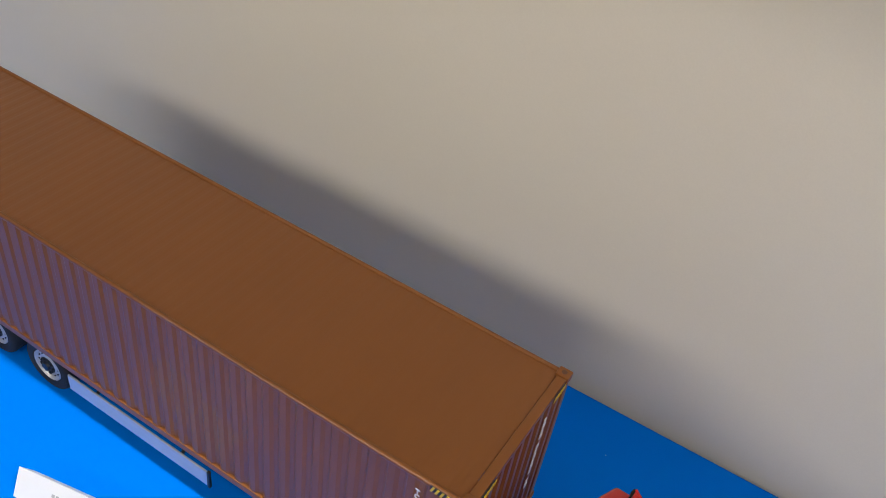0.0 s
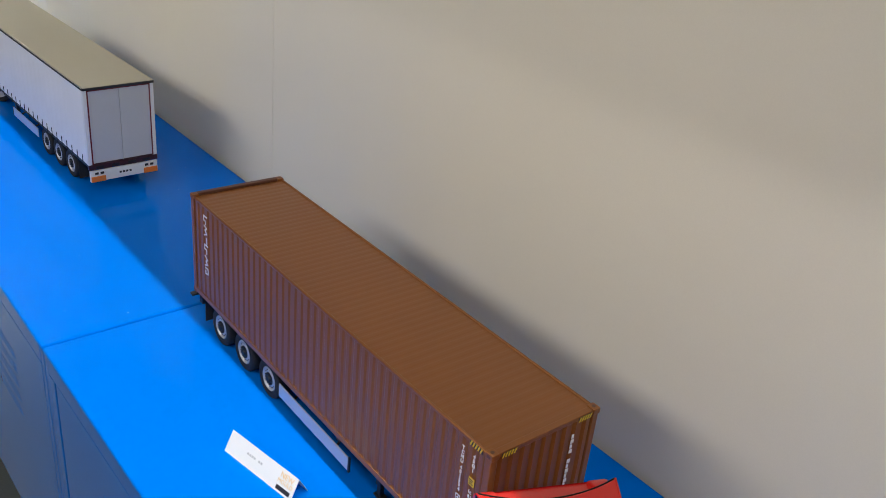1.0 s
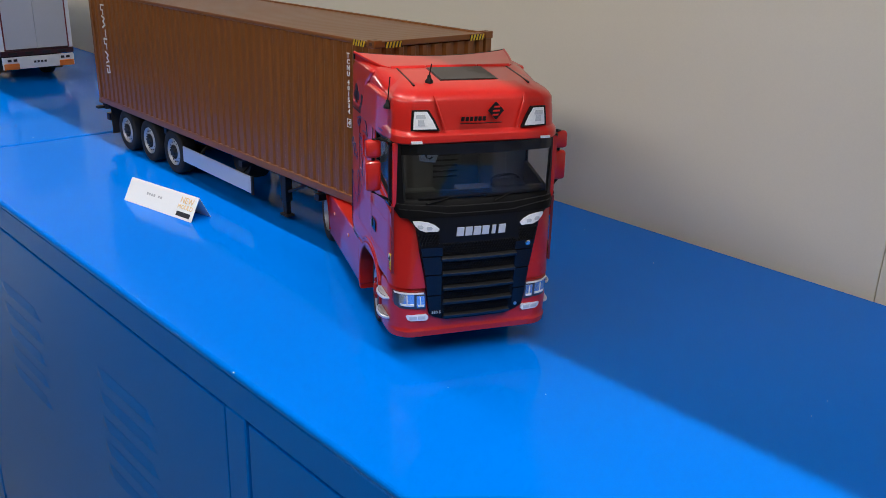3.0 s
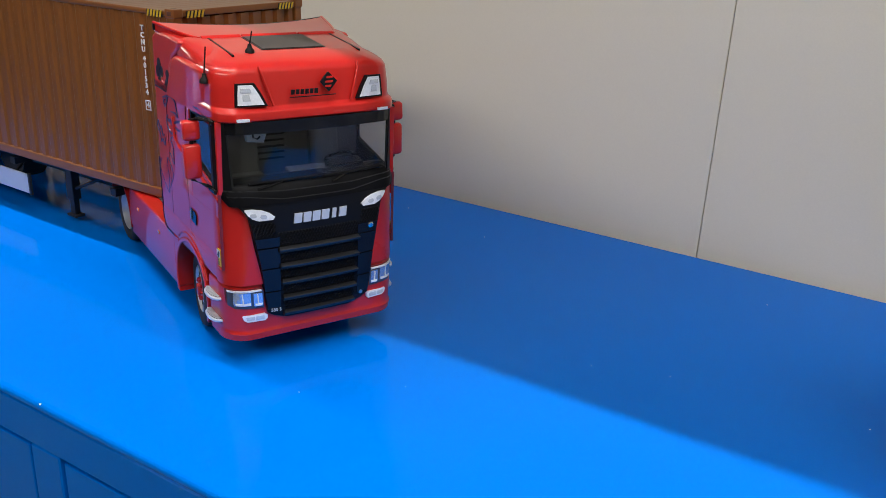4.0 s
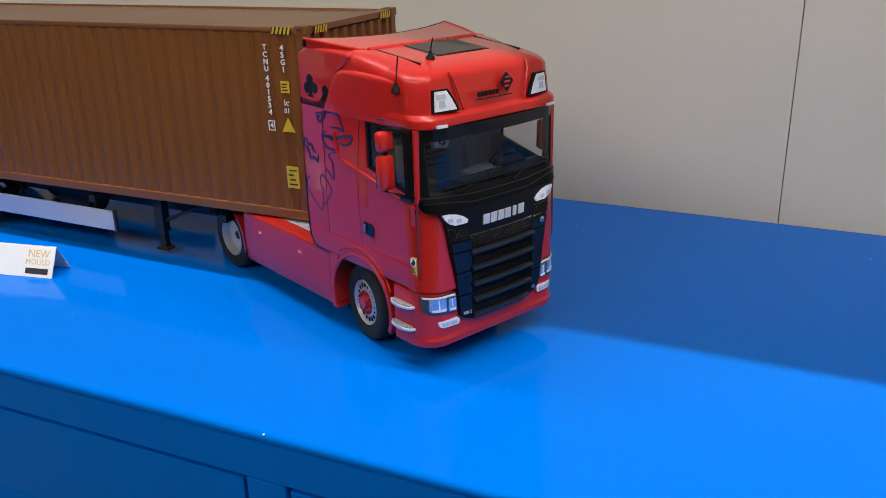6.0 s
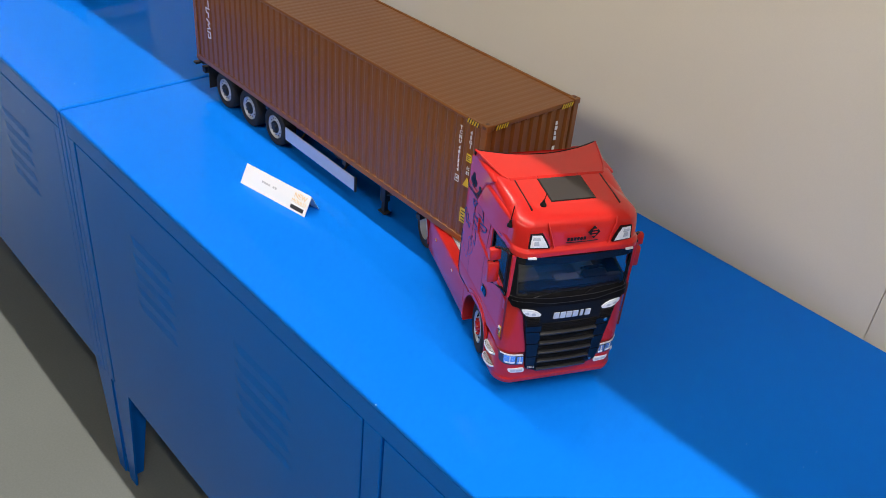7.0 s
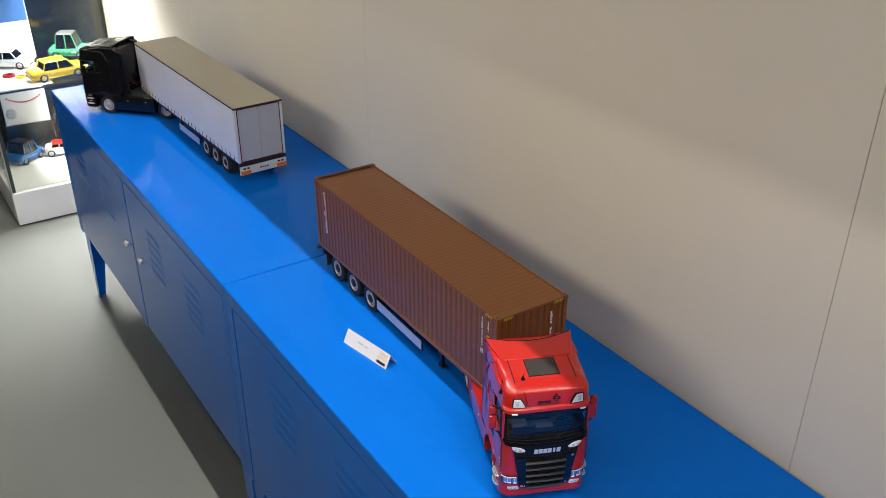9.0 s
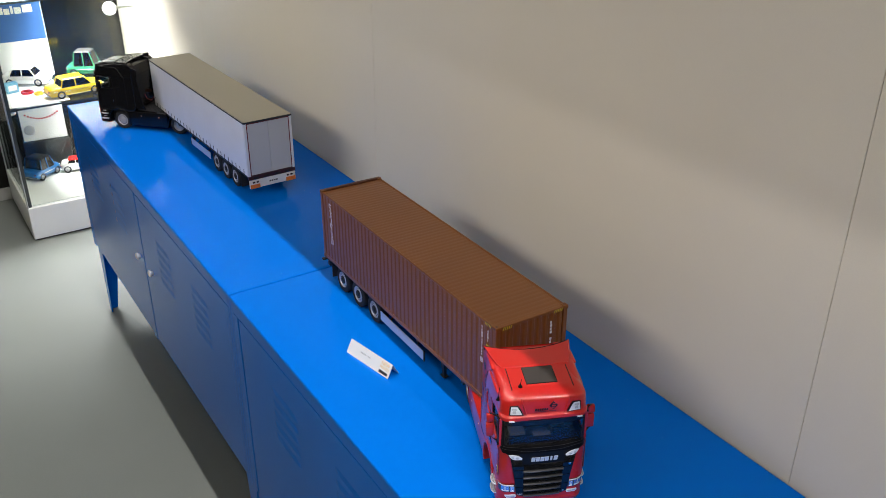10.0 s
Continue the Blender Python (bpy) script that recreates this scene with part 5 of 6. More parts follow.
    glyphs = (((8, 0), (0, 0), (0, 5), (4, 5), (4, 9)), ((0, 11), (7, 13), (2, 16), (7, 19), (0, 22)), ((6, 24), (6, 31)), ((8, 33), (0, 33), (0, 38), (5, 38), (5, 43)), ((0, 46), (7, 49), (2, 52), (7, 55), (0, 57)), ((0, 60), (7, 60), (7, 66), (1, 67), (1, 63)))
    for g in glyphs:
        for (x0, z0), (x1, z1) in zip(g, g[1:]):
            x0, x1, z0, z1 = 0.0325 + x0 * 0.001, 0.0325 + x1 * 0.001, 0.1075 - z0 * 0.00105, 0.1075 - z1 * 0.00105
            d = math.hypot(x1 - x0, z1 - z0)
            nx, nz, ex, ez = -(z1 - z0) / d * 0.0008, (x1 - x0) / d * 0.0008, (x1 - x0) / d * 0.0004, (z1 - z0) / d * 0.0004
            prism([(x0 - ex + nx, z0 - ez + nz), (x1 + ex + nx, z1 + ez + nz), (x1 + ex - nx, z1 + ez - nz), (x0 - ex - nx, z0 - ez - nz)], ys - 0.0002, ys + 0.0002, bm=bm)
    part("name_strokes", bm, M_CARD, c, "white upright strokes of a worn name")
    # front end: one column of small marks
    bm = bmesh.new()
    for k in range(14):
        if k in (4, 11):
            continue
        z = 0.105 - 0.0048 * k
        box(CL - 0.0004, CL + 0.0001, h - 0.0265, h - 0.0242 + 0.0008 * (k % 2), z - 0.0036, z, bm=bm)
    part("end_marks", bm, M_CARD, c)
    return c


CONT_DIR = -1.35
CONT_POSE = pose(0.036, -0.1895, TOP + 0.0435, 0, -0.7, CONT_DIR)
shipping_container(CONT_POSE)


# ---- trailers ----
def running_gear(tr, xs, half, guard, mudflap_x):
    bm = bmesh.new()
    for x in xs:
        spin([(-half + 0.008, 0.0028), (half - 0.008, 0.0028)], 12, centre=(x, 0, 0.0215), bm=bm)
        for s in (-1, 1):
            box(x - 0.004, x + 0.018, s * 0.026 - 0.002, s * 0.026 + 0.002, 0.02, 0.026, bm=bm)
    part("axle", bm, M_CHASSIS, tr)
    for x in xs:
        for s in (-1, 1):
            wheel(tr, x, s * (half - 0.002), 0.022, s, w=0.0155, hub="dark")
    for s in (-1, 1):
        a, b = min(s * half, s * (half - 0.0015)), max(s * half, s * (half - 0.0015))
        g = part("side_guard", box(guard[0], guard[1], a, b, 0.0185, 0.0335, 0.0004), M_GUARD, tr, "pale aluminium side guard")
        part("guard_end", box(guard[1], guard[1] + 0.0022, a - 0.0004, b + 0.0004, 0.0175, 0.0345, 0.0004), M_CHASSIS, g)
        for x in (guard[0] + 0.025, guard[1] - 0.025):
            part("guard_bracket", tube([(x, s * (half - 0.002), 0.026), (x - 0.006, s * (half - 0.02), 0.038)], 0.0013, 6), M_CHASSIS, g)
        leg = part("landing_leg", box(guard[1] + 0.026, guard[1] + 0.034, s * 0.034 - 0.0035, s * 0.034 + 0.0035, 0.017, 0.043, 0.0006), M_CHASSIS, tr)
        part("inner_leg", box(guard[1] + 0.0275, guard[1] + 0.0325, s * 0.034 - 0.0022, s * 0.034 + 0.0022, 0.005, 0.018), M_CHASSIS, leg)
        part("foot", box(guard[1] + 0.0245, guard[1] + 0.0355, s * 0.034 - 0.004, s * 0.034 + 0.004, 0.0035, 0.0055, 0.0004), M_CHASSIS, leg)
        part("leg_brace", tube([(guard[1] + 0.034, s * 0.034, 0.026), (guard[1] + 0.062, s * 0.03, 0.039)], 0.0013, 6), M_CHASSIS, leg)
        part("mudflap", box(mudflap_x - 0.001, mudflap_x, min(s * half, s * (half - 0.018)), max(s * half, s * (half - 0.018)), 0.012, 0.041), M_RUBBER, tr)


def container_trailer(m):
    tr = thing("container_trailer", m, "black skeletal model trailer with three axles under a container", "toy trailer", "model trailers")
    bm = bmesh.new()
    for s in (-1, 1):
        box(0.004, 0.395, s * 0.02 - 0.002, s * 0.02 + 0.002, 0.03, 0.0425, bm=bm)
        box(0.395, 0.5, s * 0.02 - 0.002, s * 0.02 + 0.002, 0.0365, 0.0425, bm=bm)
    for x in (0.004, 0.15, 0.3, 0.42, 0.49):
        box(x, x + 0.006, -0.049, 0.049, 0.0375, 0.0428, bm=bm)
    part("chassis", bm, M_CHASSIS, tr)
    running_gear(tr, (0.056, 0.112, 0.168), 0.051, (0.194, 0.324), 0.022)
    part("rear_bumper", box(-0.006, 0.002, -0.046, 0.046, 0.022, 0.03, 0.0006), M_CHASSIS, tr)
    part("rear_beam", box(-0.004, 0.006, -0.05, 0.05, 0.036, 0.0438, 0.0006), M_CHASSIS, tr)
    part("king_pin", spin([(0.036, 0.002), (0.046, 0.002)], 10, "z", (0.44, 0, 0)), M_CHASSIS, tr)
    for s in (-1, 1):
        part("tail_lamp", box(-0.0075, -0.006, s * 0.036 - 0.007, s * 0.036 + 0.007, 0.0235, 0.0285, 0.0003), M_RED_TRIM, tr)
        part("twist_lock", box(-0.004, 0.003, min(s * 0.05, s * 0.058), max(s * 0.05, s * 0.058), 0.037, 0.0395, 0.0005), M_CHASSIS, tr)
    part("spare_wheel_carrier", spin([(-0.016, 0.017), (-0.004, 0.019), (0.004, 0.019), (0.008, 0.012)], 24, "y", (0.245, 0.0, 0.026)), M_RUBBER, tr)
    return tr


container_trailer(pose(0.036, -0.1895, TOP, 0, 0, CONT_DIR))


def curtain_trailer(m):
    """White tarpaulin trailer; its rear at x = 0 and its nose along +x."""
    tr = thing("curtain_trailer", m, "white curtain-sided model trailer with taupe roof and three axles", "toy trailer", "model trailers")
    L, h, z0, z1 = 0.567, 0.051, 0.048, 0.1625
    bm = bmesh.new()
    for s in (-1, 1):
        box(0.004, 0.44, s * 0.02 - 0.002, s * 0.02 + 0.002, 0.03, 0.046, bm=bm)
        box(0.44, 0.555, s * 0.02 - 0.002, s * 0.02 + 0.002, 0.0395, 0.046, bm=bm)
    part("chassis", bm, M_CHASSIS, tr)
    part("floor_frame", box(0.001, L, -h, h, 0.044, z0, 0.0006), M_CHASSIS, tr)
    part("roof", box(-0.001, L, -h - 0.0006, h + 0.0006, z1, z1 + 0.0022, 0.0008), M_TAUPE, tr, "flat taupe roof")
    for s in (-1, 1):
        part("roof_rail", box(0.0, L, min(s * h, s * (h + 0.0012)), max(s * h, s * (h + 0.0012)), z1 - 0.0024, z1 - 0.0004), M_INK, tr)
        cu = part("curtain", corrugated(L - 0.012, z1 - z0, 0.02, 0.0004), M_CURTAIN, tr, "white tarpaulin curtain")
        cu.matrix_local = pose(0.006, -h + 0.0006, z0) if s < 0 else pose(L - 0.006, h - 0.0006, z0, 0, 0, 180)
        for i in range(27):
            part("strap", box(0.01 + 0.0203 * i, 0.0109 + 0.0203 * i, -0.0012, -0.0004, -0.005, 0.0105), M_INK, cu)
        part("rear_post", box(0.0, 0.006, min(s * (h + 0.0008), s * (h - 0.005)), max(s * (h + 0.0008), s * (h - 0.005)), z0, z1, 0.0006), M_WHITE, tr)
        part("front_post", box(L - 0.006, L, min(s * (h + 0.0004), s * (h - 0.005)), max(s * (h + 0.0004), s * (h - 0.005)), z0, z1, 0.0006), M_WHITE, tr)
        d = part("rear_door", box(0.0002, 0.003, min(s * 0.0002, s * (h - 0.005)), max(s * 0.0002, s * (h - 0.005)), z0 + 0.001, z1 - 0.003, 0.0004), M_DOOR_SHADED, tr)
        part("door_trim", box(-0.0006, 0.0008, min(s * (h - 0.0066), s * (h - 0.005)), max(s * (h - 0.0066), s * (h - 0.005)), z0 + 0.001, z1 - 0.003), M_RED_TRIM, d)
        part("door_trim", box(-0.0006, 0.0008, min(s * 0.0004, s * (h - 0.0068)), max(s * 0.0004, s * (h - 0.0068)), z0 + 0.001, z0 + 0.0024), M_SILL, d)
        part("tail_lamp", box(-0.0035, -0.0015, s * 0.0395 - 0.0105, s * 0.0395 + 0.0105, 0.0225, 0.0308, 0.0006), M_AMBER, tr, "wide amber tail lamp")
        for y in (0.0338, 0.0418):
            part("reflector", box(-0.0026, -0.0016, s * y - 0.0026, s * y + 0.0026, 0.0335, 0.037, 0.0003), M_INK, tr)
    part("door_trim", box(-0.0006, 0.0008, -h + 0.0052, h - 0.0052, z1 - 0.0042, z1 - 0.0026), M_RED_TRIM, tr)
    sl = part("rear_sill", box(-0.001, 0.004, -h - 0.001, h + 0.001, 0.041, z0 + 0.0005, 0.0005), M_SILL, tr, "dark red rear sill")
    for y in (-0.034, -0.012, 0.013, 0.036):
        part("sill_bracket", box(-0.0018, -0.0008, y - 0.006, y + 0.006, 0.0425, 0.0462, 0.0004), M_CHASSIS, sl)
    part("rear_header", box(-0.0025, 0.004, -h - 0.0008, h + 0.0008, z1 - 0.0022, z1 + 0.0012, 0.0005), M_INK, tr)
    part("lamp_board", box(-0.0016, 0.002, -h, h, 0.0225, 0.0395, 0.0005), M_WHITE, tr, "white rear lamp board")
    pl = part("plate_bar", box(-0.0022, -0.0016, -0.014, 0.012, 0.0275, 0.0355), M_CARD, tr)
    for k in range(4):
        part("print_bar", box(-0.0026, -0.0022, -0.01 + 0.005 * k, -0.0068 + 0.005 * k, 0.03, 0.033), M_INK, pl)
    part("front_wall", box(L - 0.004, L, -h + 0.005, h - 0.005, z0, z1), M_WHITE, tr)
    running_gear(tr, (0.082, 0.133, 0.184), 0.0505, (0.215, 0.33), 0.045)
    return tr


curtain_trailer(pose(-0.35, -0.1745, TOP, 0, 0, 181.85))


# ---- name card ----
def tent_card(m):
    w, d, hgt = 0.0945, 0.0215, 0.0195
    c = thing("tent_card", m, "folded white name card standing on the blue cabinet top", "sign")
    for s in (-1, 1):
        bm = prism([(s * d / 2, 0), (s * (d / 2 - 0.0005), 0), (0, hgt - 0.0004), (0, hgt)], -w / 2, w / 2, "x")
        leaf = part("leaf", bm, M_CARD, c)
        if s < 0:
            a = math.degrees(math.atan2(hgt, d / 2))
            slope = pose(0, -d / 2, 0, a, 0, 0)
            L = math.hypot(hgt, d / 2)
            bm = bmesh.new()
            for k in range(7):
                if k != 4:
                    box(-0.02 + 0.0032 * k, -0.0178 + 0.0032 * k, L * 0.5, L * 0.5 + 0.0022, 0, 0.0002, bm=bm)
            part("print_row", bm, M_GREY_INK, leaf, "small grey printing").matrix_local = slope
            lettering("print_word", "NEW", 0.0075, M_ORANGE_INK, leaf, slope @ pose(0.0345, L * 0.73, 0.0001), "orange printed word")
            lettering("print_word", "MOULD", 0.0056, M_ORANGE_INK, leaf, slope @ pose(0.0345, L * 0.47, 0.0001), "orange printed word")
            part("print_block", box(0.0255, 0.0435, L * 0.1, L * 0.28, 0, 0.0002), M_INK, leaf, "dark printed block").matrix_local = slope
    return c


tent_card(pose(0.3, -0.2995, TOP + 0.0002, 0, 0, 10.3))


# ---- white lorry at the near end ----
def white_lorry(m):
    v = thing("white_lorry_cab", m, "white model lorry cab with dark roof line and side mirror", "toy truck")
    hw, b = 0.05, []
    for z, a, f, w, r in ((0.012, -0.05, 0.048, hw - 0.001, 0.01), (0.02, -0.05, 0.05, hw, 0.01), (0.06, -0.05, 0.05, hw, 0.012), (0.09, -0.05, 0.045, hw - 0.001, 0.012), (0.104, -0.049, 0.036, hw - 0.003, 0.013), (0.109, -0.047, 0.031, hw - 0.006, 0.013), (0.1115, -0.044, 0.026, hw - 0.011, 0.012)):
        b.append((z, plan(a, f, w, r, 0.004, 0.003)))
    smooth(part("body", loft(b), M_WHITE, v), 50)
    for s in (-1, 1):
        part("roof_line", tube([(-0.042, s * 0.033, 0.1116), (0.02, s * 0.032, 0.1116)], 0.0009, 6), M_INK, v)
        mi = part("mirror", box(0.03, 0.036, min(s * 0.052, s * 0.062), max(s * 0.052, s * 0.062), 0.07, 0.092, 0.0015), M_WHITE, v)
        part("mirror_glass", box(0.0288, 0.03, min(s * 0.053, s * 0.061), max(s * 0.053, s * 0.061), 0.072, 0.09), M_BLACK, mi)
        part("mirror_arm", tube([(0.034, s * 0.048, 0.088), (0.034, s * 0.055, 0.088)], 0.001, 6), M_BLACK, mi)
        wheel(v, 0.018, s * 0.049, 0.022, s)
        wheel(v, -0.035, s * 0.049, 0.022, s)
    part("windscreen", nose_panel([(0.066, -0.043, 0.043), (0.09, -0.041, 0.041)], 0.0006, 0.001, 12, lambda z: -0.0205 if z > 0.08 else -0.0155), M_BLACK_GLOSS, v)
    for s in (-1, 1):
        vl = part("visor_lamp", box(0.041, 0.0445, s * 0.034 - 0.006, s * 0.034 + 0.006, 0.0925, 0.0995, 0.0006), M_INK, v)
        part("lens", box(0.0445, 0.0452, s * 0.034 - 0.0045, s * 0.034 + 0.0045, 0.0938, 0.0985), M_LENS, vl)
    part("aerial", tube([(0.008, -0.036, 0.1105), (0.008, -0.0363, 0.128)], 0.0005, 5), M_INK, v)
    return v


white_lorry(pose(1.028, -0.216, TOP, 0, 0, 228))


# ---- glass display case at the far end ----
def glass_case(m):
    """Glass case on a plinth; its front corner at the origin, running to -x and +y."""
    c = thing("display_case", m, "tall lit glass display case with steel fittings on a white plinth", "display case")
    X, Y, H, B = 0.43, 0.49, 1.2, 0.12
    part("base", box(-X, 0, 0, Y, 0.006, B, 0.002), M_WHITE, c, "white painted plinth")
    part("base_foot", box(-X + 0.01, -0.008, 0.008, Y - 0.01, 0, 0.006), M_INK, c)
    part("base_top", box(-X + 0.022, -0.022, 0.022, Y - 0.012, B, B + 0.002), M_CARD, c)
    for q in ((-0.012, -0.007, 0.014, Y - 0.008), (-X + 0.007, -X + 0.012, 0.014, Y - 0.008), (-X + 0.016, -0.016, 0.007, 0.012)):
        p = part("pane", box(*q, B + 0.002, H), M_CASE_GLASS, c, "clear glass side")
        p.visible_shadow = False
    for z in (0.455, 0.79):
        p = part("glass_shelf", box(-X + 0.02, -0.014, 0.014, Y - 0.013, z, z + 0.006), M_CASE_GLASS, c, "clear glass shelf")
        p.visible_shadow = False
        part("shelf_paper", box(-X + 0.03, -0.03, 0.02, 0.205, z + 0.006, z + 0.0066), M_CARD, p, "white paper on the shelf")
        part("shelf_edge", box(-0.0145, -0.0135, 0.014, Y - 0.013, z, z + 0.006), M_STEEL_DARK, p)
        for x in (-0.04, -X + 0.04):
            part("shelf_clip", spin([(0.012, 0.009), (0.03, 0.009), (0.034, 0.006)], 12, "y", (x, 0, z - 0.01)), M_CHROME, p)
    for x in (-0.008, -X + 0.008):
        part("corner_post", box(x - 0.008, x + 0.008, 0.0, 0.004, B, H, 0.001), M_STEEL, c, "steel corner post")
        part("post_edge", box(x - 0.008, x - 0.004, 0.004, 0.016, B, H, 0.001), M_STEEL_DARK, c)
    part("top_cap", box(-X, 0, 0, Y, H, H + 0.03, 0.002), M_WHITE, c)
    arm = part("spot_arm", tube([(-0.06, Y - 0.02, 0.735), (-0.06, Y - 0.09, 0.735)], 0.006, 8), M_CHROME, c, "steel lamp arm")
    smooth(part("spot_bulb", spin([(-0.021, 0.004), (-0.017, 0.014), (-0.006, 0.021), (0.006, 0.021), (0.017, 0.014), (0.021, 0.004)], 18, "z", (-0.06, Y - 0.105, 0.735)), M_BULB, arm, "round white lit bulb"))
    return c


CASE = (-1.777, -0.497)
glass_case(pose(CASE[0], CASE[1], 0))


def case_poster(m):
    """A printed panel, blue above and white below, with a pale word-sized blot."""
    p = thing("printed_panel", m, "printed panel, blue above and white below, in the case", "poster")
    part("board", box(-0.003, 0, 0, 0.17, 0, 0.27), M_CARD, p)
    part("blue_field", box(0, 0.0006, 0.002, 0.168, 0.13, 0.268), M_POSTER_BLUE, p)
    for k, (a, b, h) in enumerate(((0.02, 0.045, 0.024), (0.048, 0.066, 0.018), (0.07, 0.078, 0.026), (0.082, 0.104, 0.02), (0.108, 0.14, 0.026))):
        part("print_blot", box(0.0006, 0.0012, a, b, 0.225 - 0.002 * (k % 2), 0.225 + h), M_CARD, p)
    return p


case_poster(pose(-2.15, -0.44, 0.462, 0, -4, 0))


def gift_box(m):
    """A low white presentation box with a red beaded line and a silver disc on its face."""
    g = thing("presentation_box", m, "white presentation box with red beaded print on a dark stand", "box")
    part("carton", box(-0.04, 0, -0.075, 0.075, 0.105, 0.228, 0.002), M_CARD, g)
    part("plinth", box(-0.036, 0.006, -0.08, 0.08, 0, 0.1045, 0.002), M_STEEL_DARK, g, "dark steel stand")
    for k in range(13):
        u = k / 12
        part("bead", spin([(0.0, 0.0036), (0.0012, 0.0036)], 10, "x", (0, -0.055 + 0.11 * u, 0.205 - 0.075 * u * (1 - u))), M_RED, g)
    part("disc", spin([(0.0, 0.019), (0.004, 0.019), (0.006, 0.014)], 20, "x", (0, -0.05, 0.148)), M_SILVER, g)
    return g


gift_box(pose(-2.145, -0.345, 0.1225, 0, 0, -6))


def toy_car(m, paint, label, L=0.17, W=0.07, roof=0.058, boxy=False, lid=None):
    """A saloon: lower hull, glazed cabin with pillars, wheels, bumpers, lamps. Nose along +x."""
    v = thing("toy_car", m, label, "toy car", "model cars in the case")
    a, h = L / 2, W / 2
    hull = [(0.009, plan(-a * 0.95, a * 0.95, h * 0.9, 0.01, 0.01)), (0.014, plan(-a, a, h * 0.98, 0.012, 0.012, 0.003)), (0.024, plan(-a, a, h, 0.012, 0.012, 0.003)), (0.032, plan(-a * 0.98, a * 0.97, h * 0.98, 0.012, 0.012, 0.003)), (0.0365, plan(-a * 0.93, a * 0.9, h * 0.93, 0.012, 0.012, 0.003)), (0.038, plan(-a * 0.86, a * 0.82, h * 0.84, 0.012, 0.012, 0.002))]
    smooth(part("body", loft(hull), paint, v), 60)
    for s in (-1, 1):
        part("tail_lamp", spin([(-a + 0.002, 0.0035), (-a - 0.001, 0.0035), (-a - 0.002, 0.002)], 10, "x", (0, s * h * 0.72, 0.027)), M_RED_TRIM, v)
        part("side_trim", tube([(-a * 0.85, s * h * 1.0, 0.0245), (a * 0.85, s * h * 1.0, 0.0245)], 0.0008, 6), M_CHROME, v)
        part("wheel_arch", arch(-a * 0.6, 0.0135, 0.0142, 0.0158, 0, 180, min(s * h, s * (h + 0.0012)), max(s * h, s * (h + 0.0012))), paint, v)
        part("wheel_arch", arch(a * 0.6, 0.0135, 0.0142, 0.0158, 0, 180, min(s * h, s * (h + 0.0012)), max(s * h, s * (h + 0.0012))), paint, v)
    k = 0.9 if boxy else 0.72
    cab = [(0.036, plan(-a * 0.58, a * 0.52, h * 0.95, 0.006, 0.006)), (roof - 0.004, plan(-a * 0.48 * k / 0.72 * 0.9, a * 0.3 * k / 0.72, h * 0.82, 0.006, 0.006))]
    part("cabin_glass", loft(cab), M_BLACK_GLOSS, v)
    smooth(part("roof", loft([(roof - 0.004, plan(-a * 0.5, a * 0.33, h * 0.85, 0.007, 0.007)), (roof - 0.001, plan(-a * 0.46, a * 0.29, h * 0.8, 0.007, 0.007)), (roof, plan(-a * 0.4, a * 0.23, h * 0.7, 0.007, 0.007))]), lid or paint, v), 50)
    for s in (-1, 1):
        for x0, x1 in ((-a * 0.575, -a * 0.465), (a * 0.515, a * 0.31), (-a * 0.04, -a * 0.04)):
            part("pillar", tube([(x0, s * h * 0.955, 0.036), (x1, s * h * 0.83, roof - 0.003)], 0.002, 6), paint, v)
        for x in (-a * 0.6, a * 0.6):
            wheel(v, x, s * (h + 0.0005), 0.0135, s, r=0.0135, w=0.009)
        part("head_lamp", spin([(a - 0.004, 0.004), (a + 0.001, 0.004), (a + 0.002, 0.002)], 12, "x", (0, s * h * 0.7, 0.026)), M_LENS, v)
    for x in (-a, a):
        part("bumper", tube([(x * 1.01, -h * 0.95, 0.016), (x * 1.03, 0, 0.016), (x * 1.01, h * 0.95, 0.016)], 0.0022, 6), M_CHROME, v)
    return v


def paint(name, colour):
    return material(name, colour, 0.3, coat=0.7, stain=0.04, stain_scale=20)


SH = 0.4618
PLINTH = 0.1222
toy_car(pose(-1.865, -0.262, SH, 0, 0, 97), paint("yellow_car_paint", (0.75, 0.5, 0.005)), "yellow model saloon car on a glass shelf", 0.185, 0.072, 0.064)
toy_car(pose(-2.09, -0.165, SH, 0, 0, 62), paint("green_car_paint", (0.03, 0.27, 0.12)), "green model van on a glass shelf", 0.135, 0.072, 0.088, True, M_DARK_GREY)
toy_car(pose(-2.07, -0.375, SH, 0, 0, 60), paint("white_car_paint", (0.78, 0.78, 0.76)), "white model car on a glass shelf", 0.16, 0.07, 0.062)
toy_car(pose(-2.065, -0.395, PLINTH, 0, 0, 128), paint("blue_car_paint", (0.01, 0.14, 0.42)), "blue model car on the white plinth", 0.125, 0.08, 0.078, True, M_CHASSIS)
toy_car(pose(-2.055, -0.27, PLINTH, 0, 0, 75), paint("cream_car_paint", (0.7, 0.68, 0.66)), "white model car with a red roof beside the blue one", 0.11, 0.055, 0.05, False, M_RED)


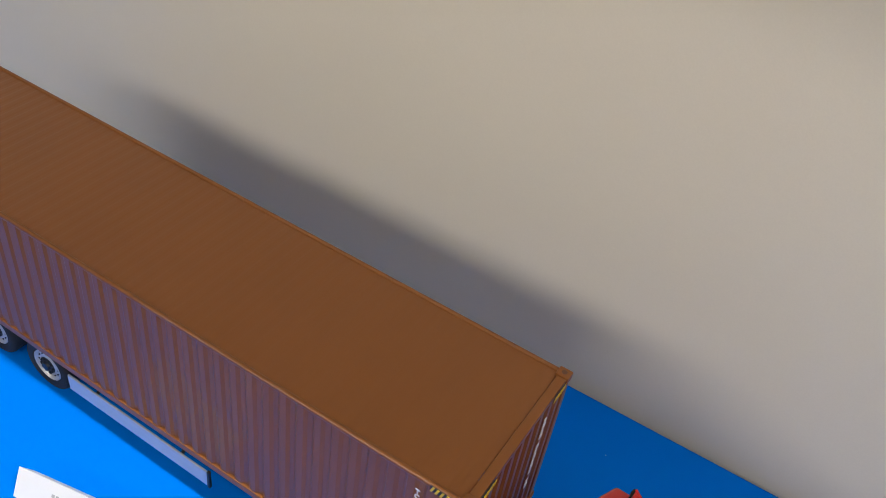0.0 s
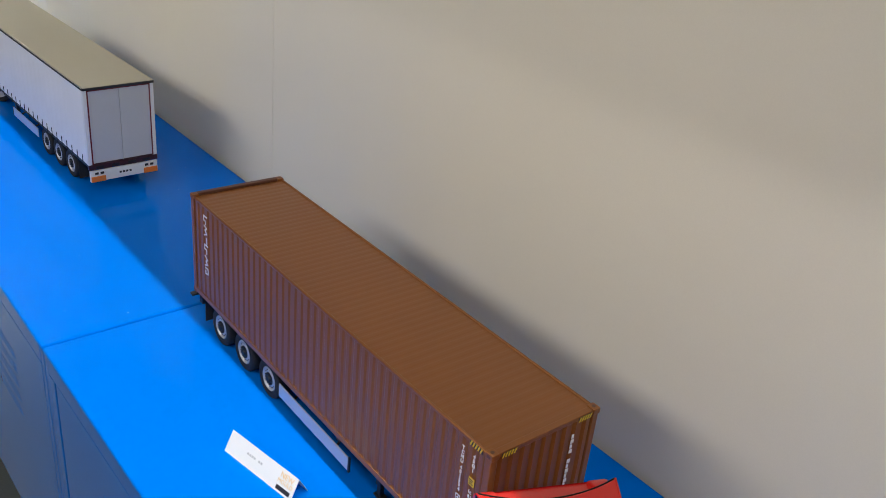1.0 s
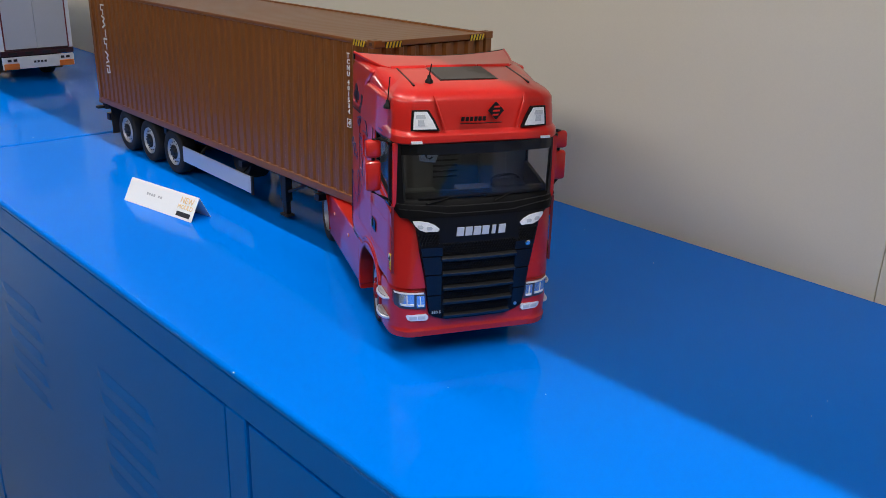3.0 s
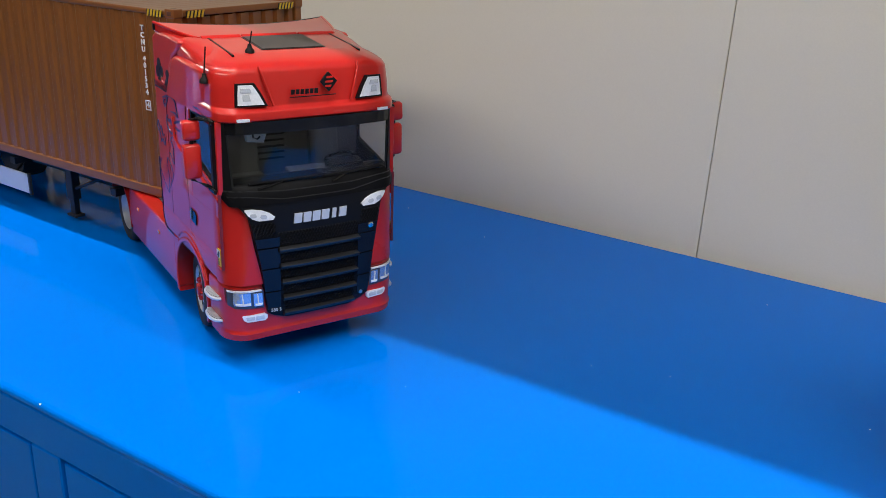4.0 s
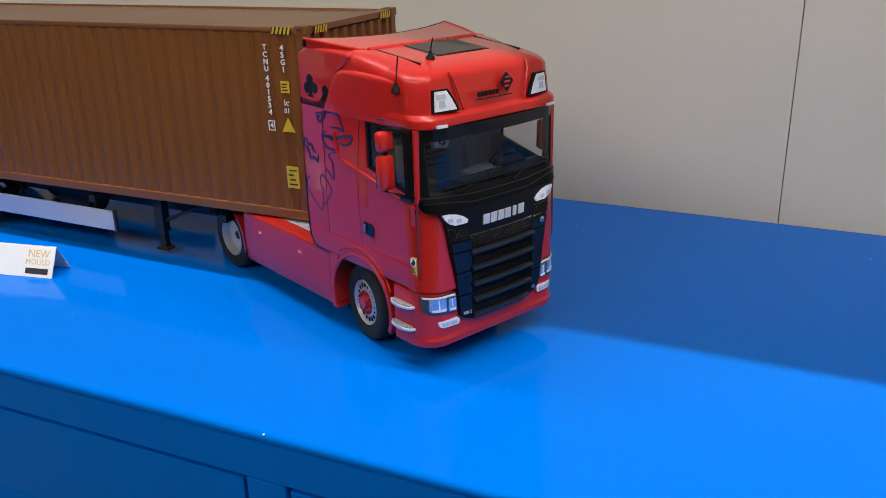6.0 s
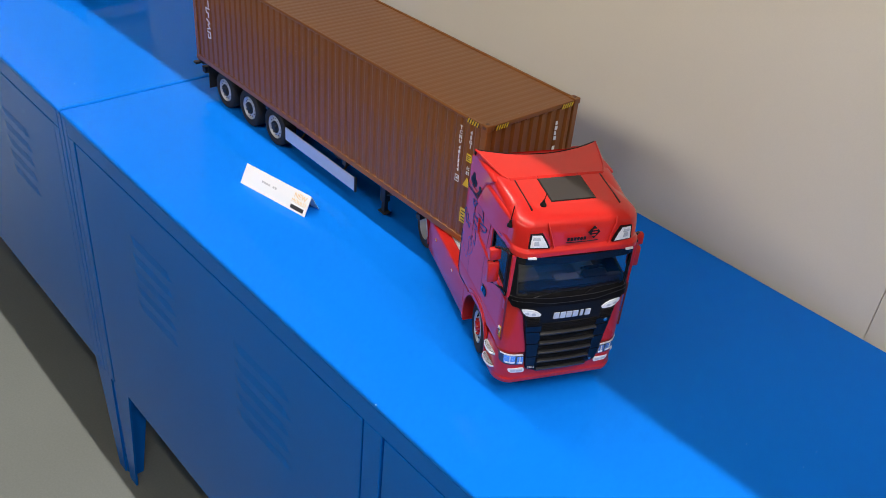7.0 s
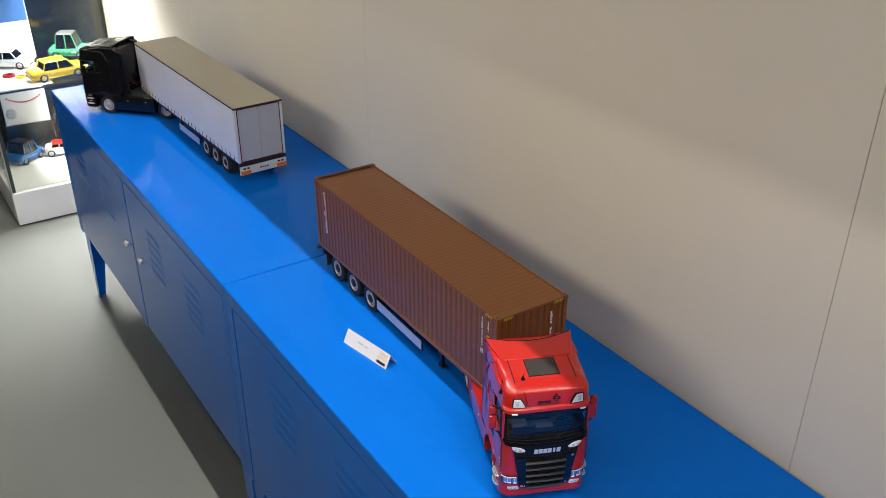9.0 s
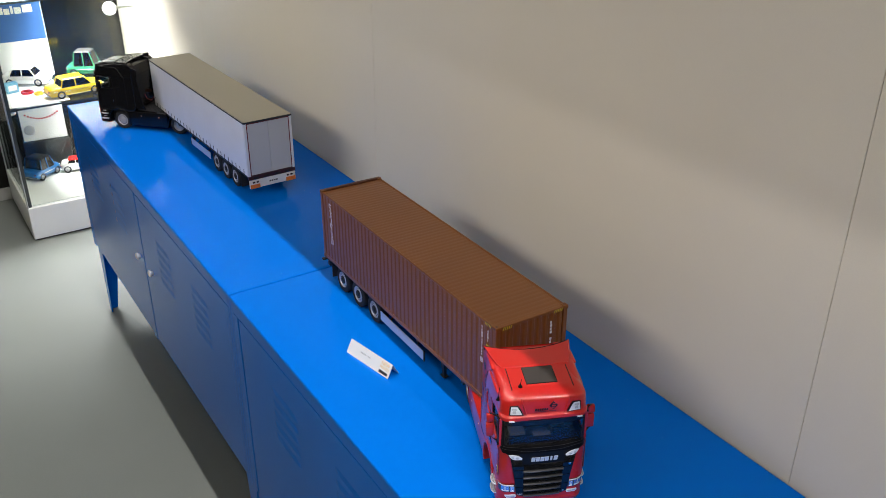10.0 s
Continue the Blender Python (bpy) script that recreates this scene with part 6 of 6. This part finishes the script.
def toy_ring(m, mat, label, r=0.016):
    """A ring-shaped toy tyre lying on the shelf."""
    g = thing("toy_ring", m, label, "toy ring", "loose rings in the case")
    smooth(part("ring", spin([(0, r * 0.72), (0, r), (0.004, r * 1.04), (0.008, r), (0.008, r * 0.72), (0, r * 0.72)], 24, "z"), mat, g), 50)


toy_ring(pose(-1.955, -0.398, SH), M_RED, "red plastic ring on a glass shelf", 0.02)
toy_ring(pose(-1.92, -0.368, SH), M_YELLOW, "yellow plastic ring on a glass shelf", 0.015)
blue_pack = thing("small_carton", pose(-1.992, -0.44, SH, 0, 0, 12), "pale blue printed carton on a glass shelf", "carton")
part("pack", box(-0.012, 0.012, -0.02, 0.02, 0, 0.034, 0.001), M_PALE_BLUE, blue_pack)
part("pack_label", box(0.0121, 0.0125, -0.014, 0.014, 0.008, 0.026), M_CARD, blue_pack)


def glare_pack(m, w, h, label):
    """An upright white pack with a grey band and a folded lid edge, mostly out of view, added for the blue top to
    mirror.
    """
    g = thing("white_glare_pack", m, label, "carton", "white cartons on the upper shelf")
    part("pack", box(-0.05, 0, -w / 2, w / 2, 0, h, 0.001), M_CARD, g)
    part("print_band", box(0, 0.0006, -w / 2 + 0.004, w / 2 - 0.004, 0.012, 0.024), M_GREY_INK, g)
    part("lid_edge", box(0, 0.0008, -w / 2, w / 2, h - 0.014, h - 0.0125), M_GREY_INK, g)


# bright packs added so the far end of the blue top shows glare
glare_pack(pose(-2.12, -0.375, 0.7968), 0.15, 0.24, "tall white pack added on the upper glass shelf as a glare source")
glare_pack(pose(-2.12, -0.175, 0.7968), 0.19, 0.22, "wide white pack added on the upper glass shelf as a glare source")


# ---- specks ----
bm = bmesh.new()
rng = random.Random(4)
for k in range(70):
    x, y, r = rng.uniform(-1.15, 1.15), rng.uniform(-0.395, -0.02), rng.uniform(0.0002, 0.00055)
    spin([(TOP + 0.0001, r), (TOP + 0.0002, r * 0.6)], 6, "z", (x, y, 0), bm=bm)
tagged(part("dust", bm, M_CARD), "scattered white dust specks on the blue tops", "dust", "", "stuff")
tagged(part("paint_chip", spin([(-0.0004, 0.0004), (0.0, 0.0007), (0.0003, 0.0004)], 7, "z", (0.598, -0.4055, TOP - 0.0005)), M_CARD), "small white paint chip on the cabinet edge", "chip")
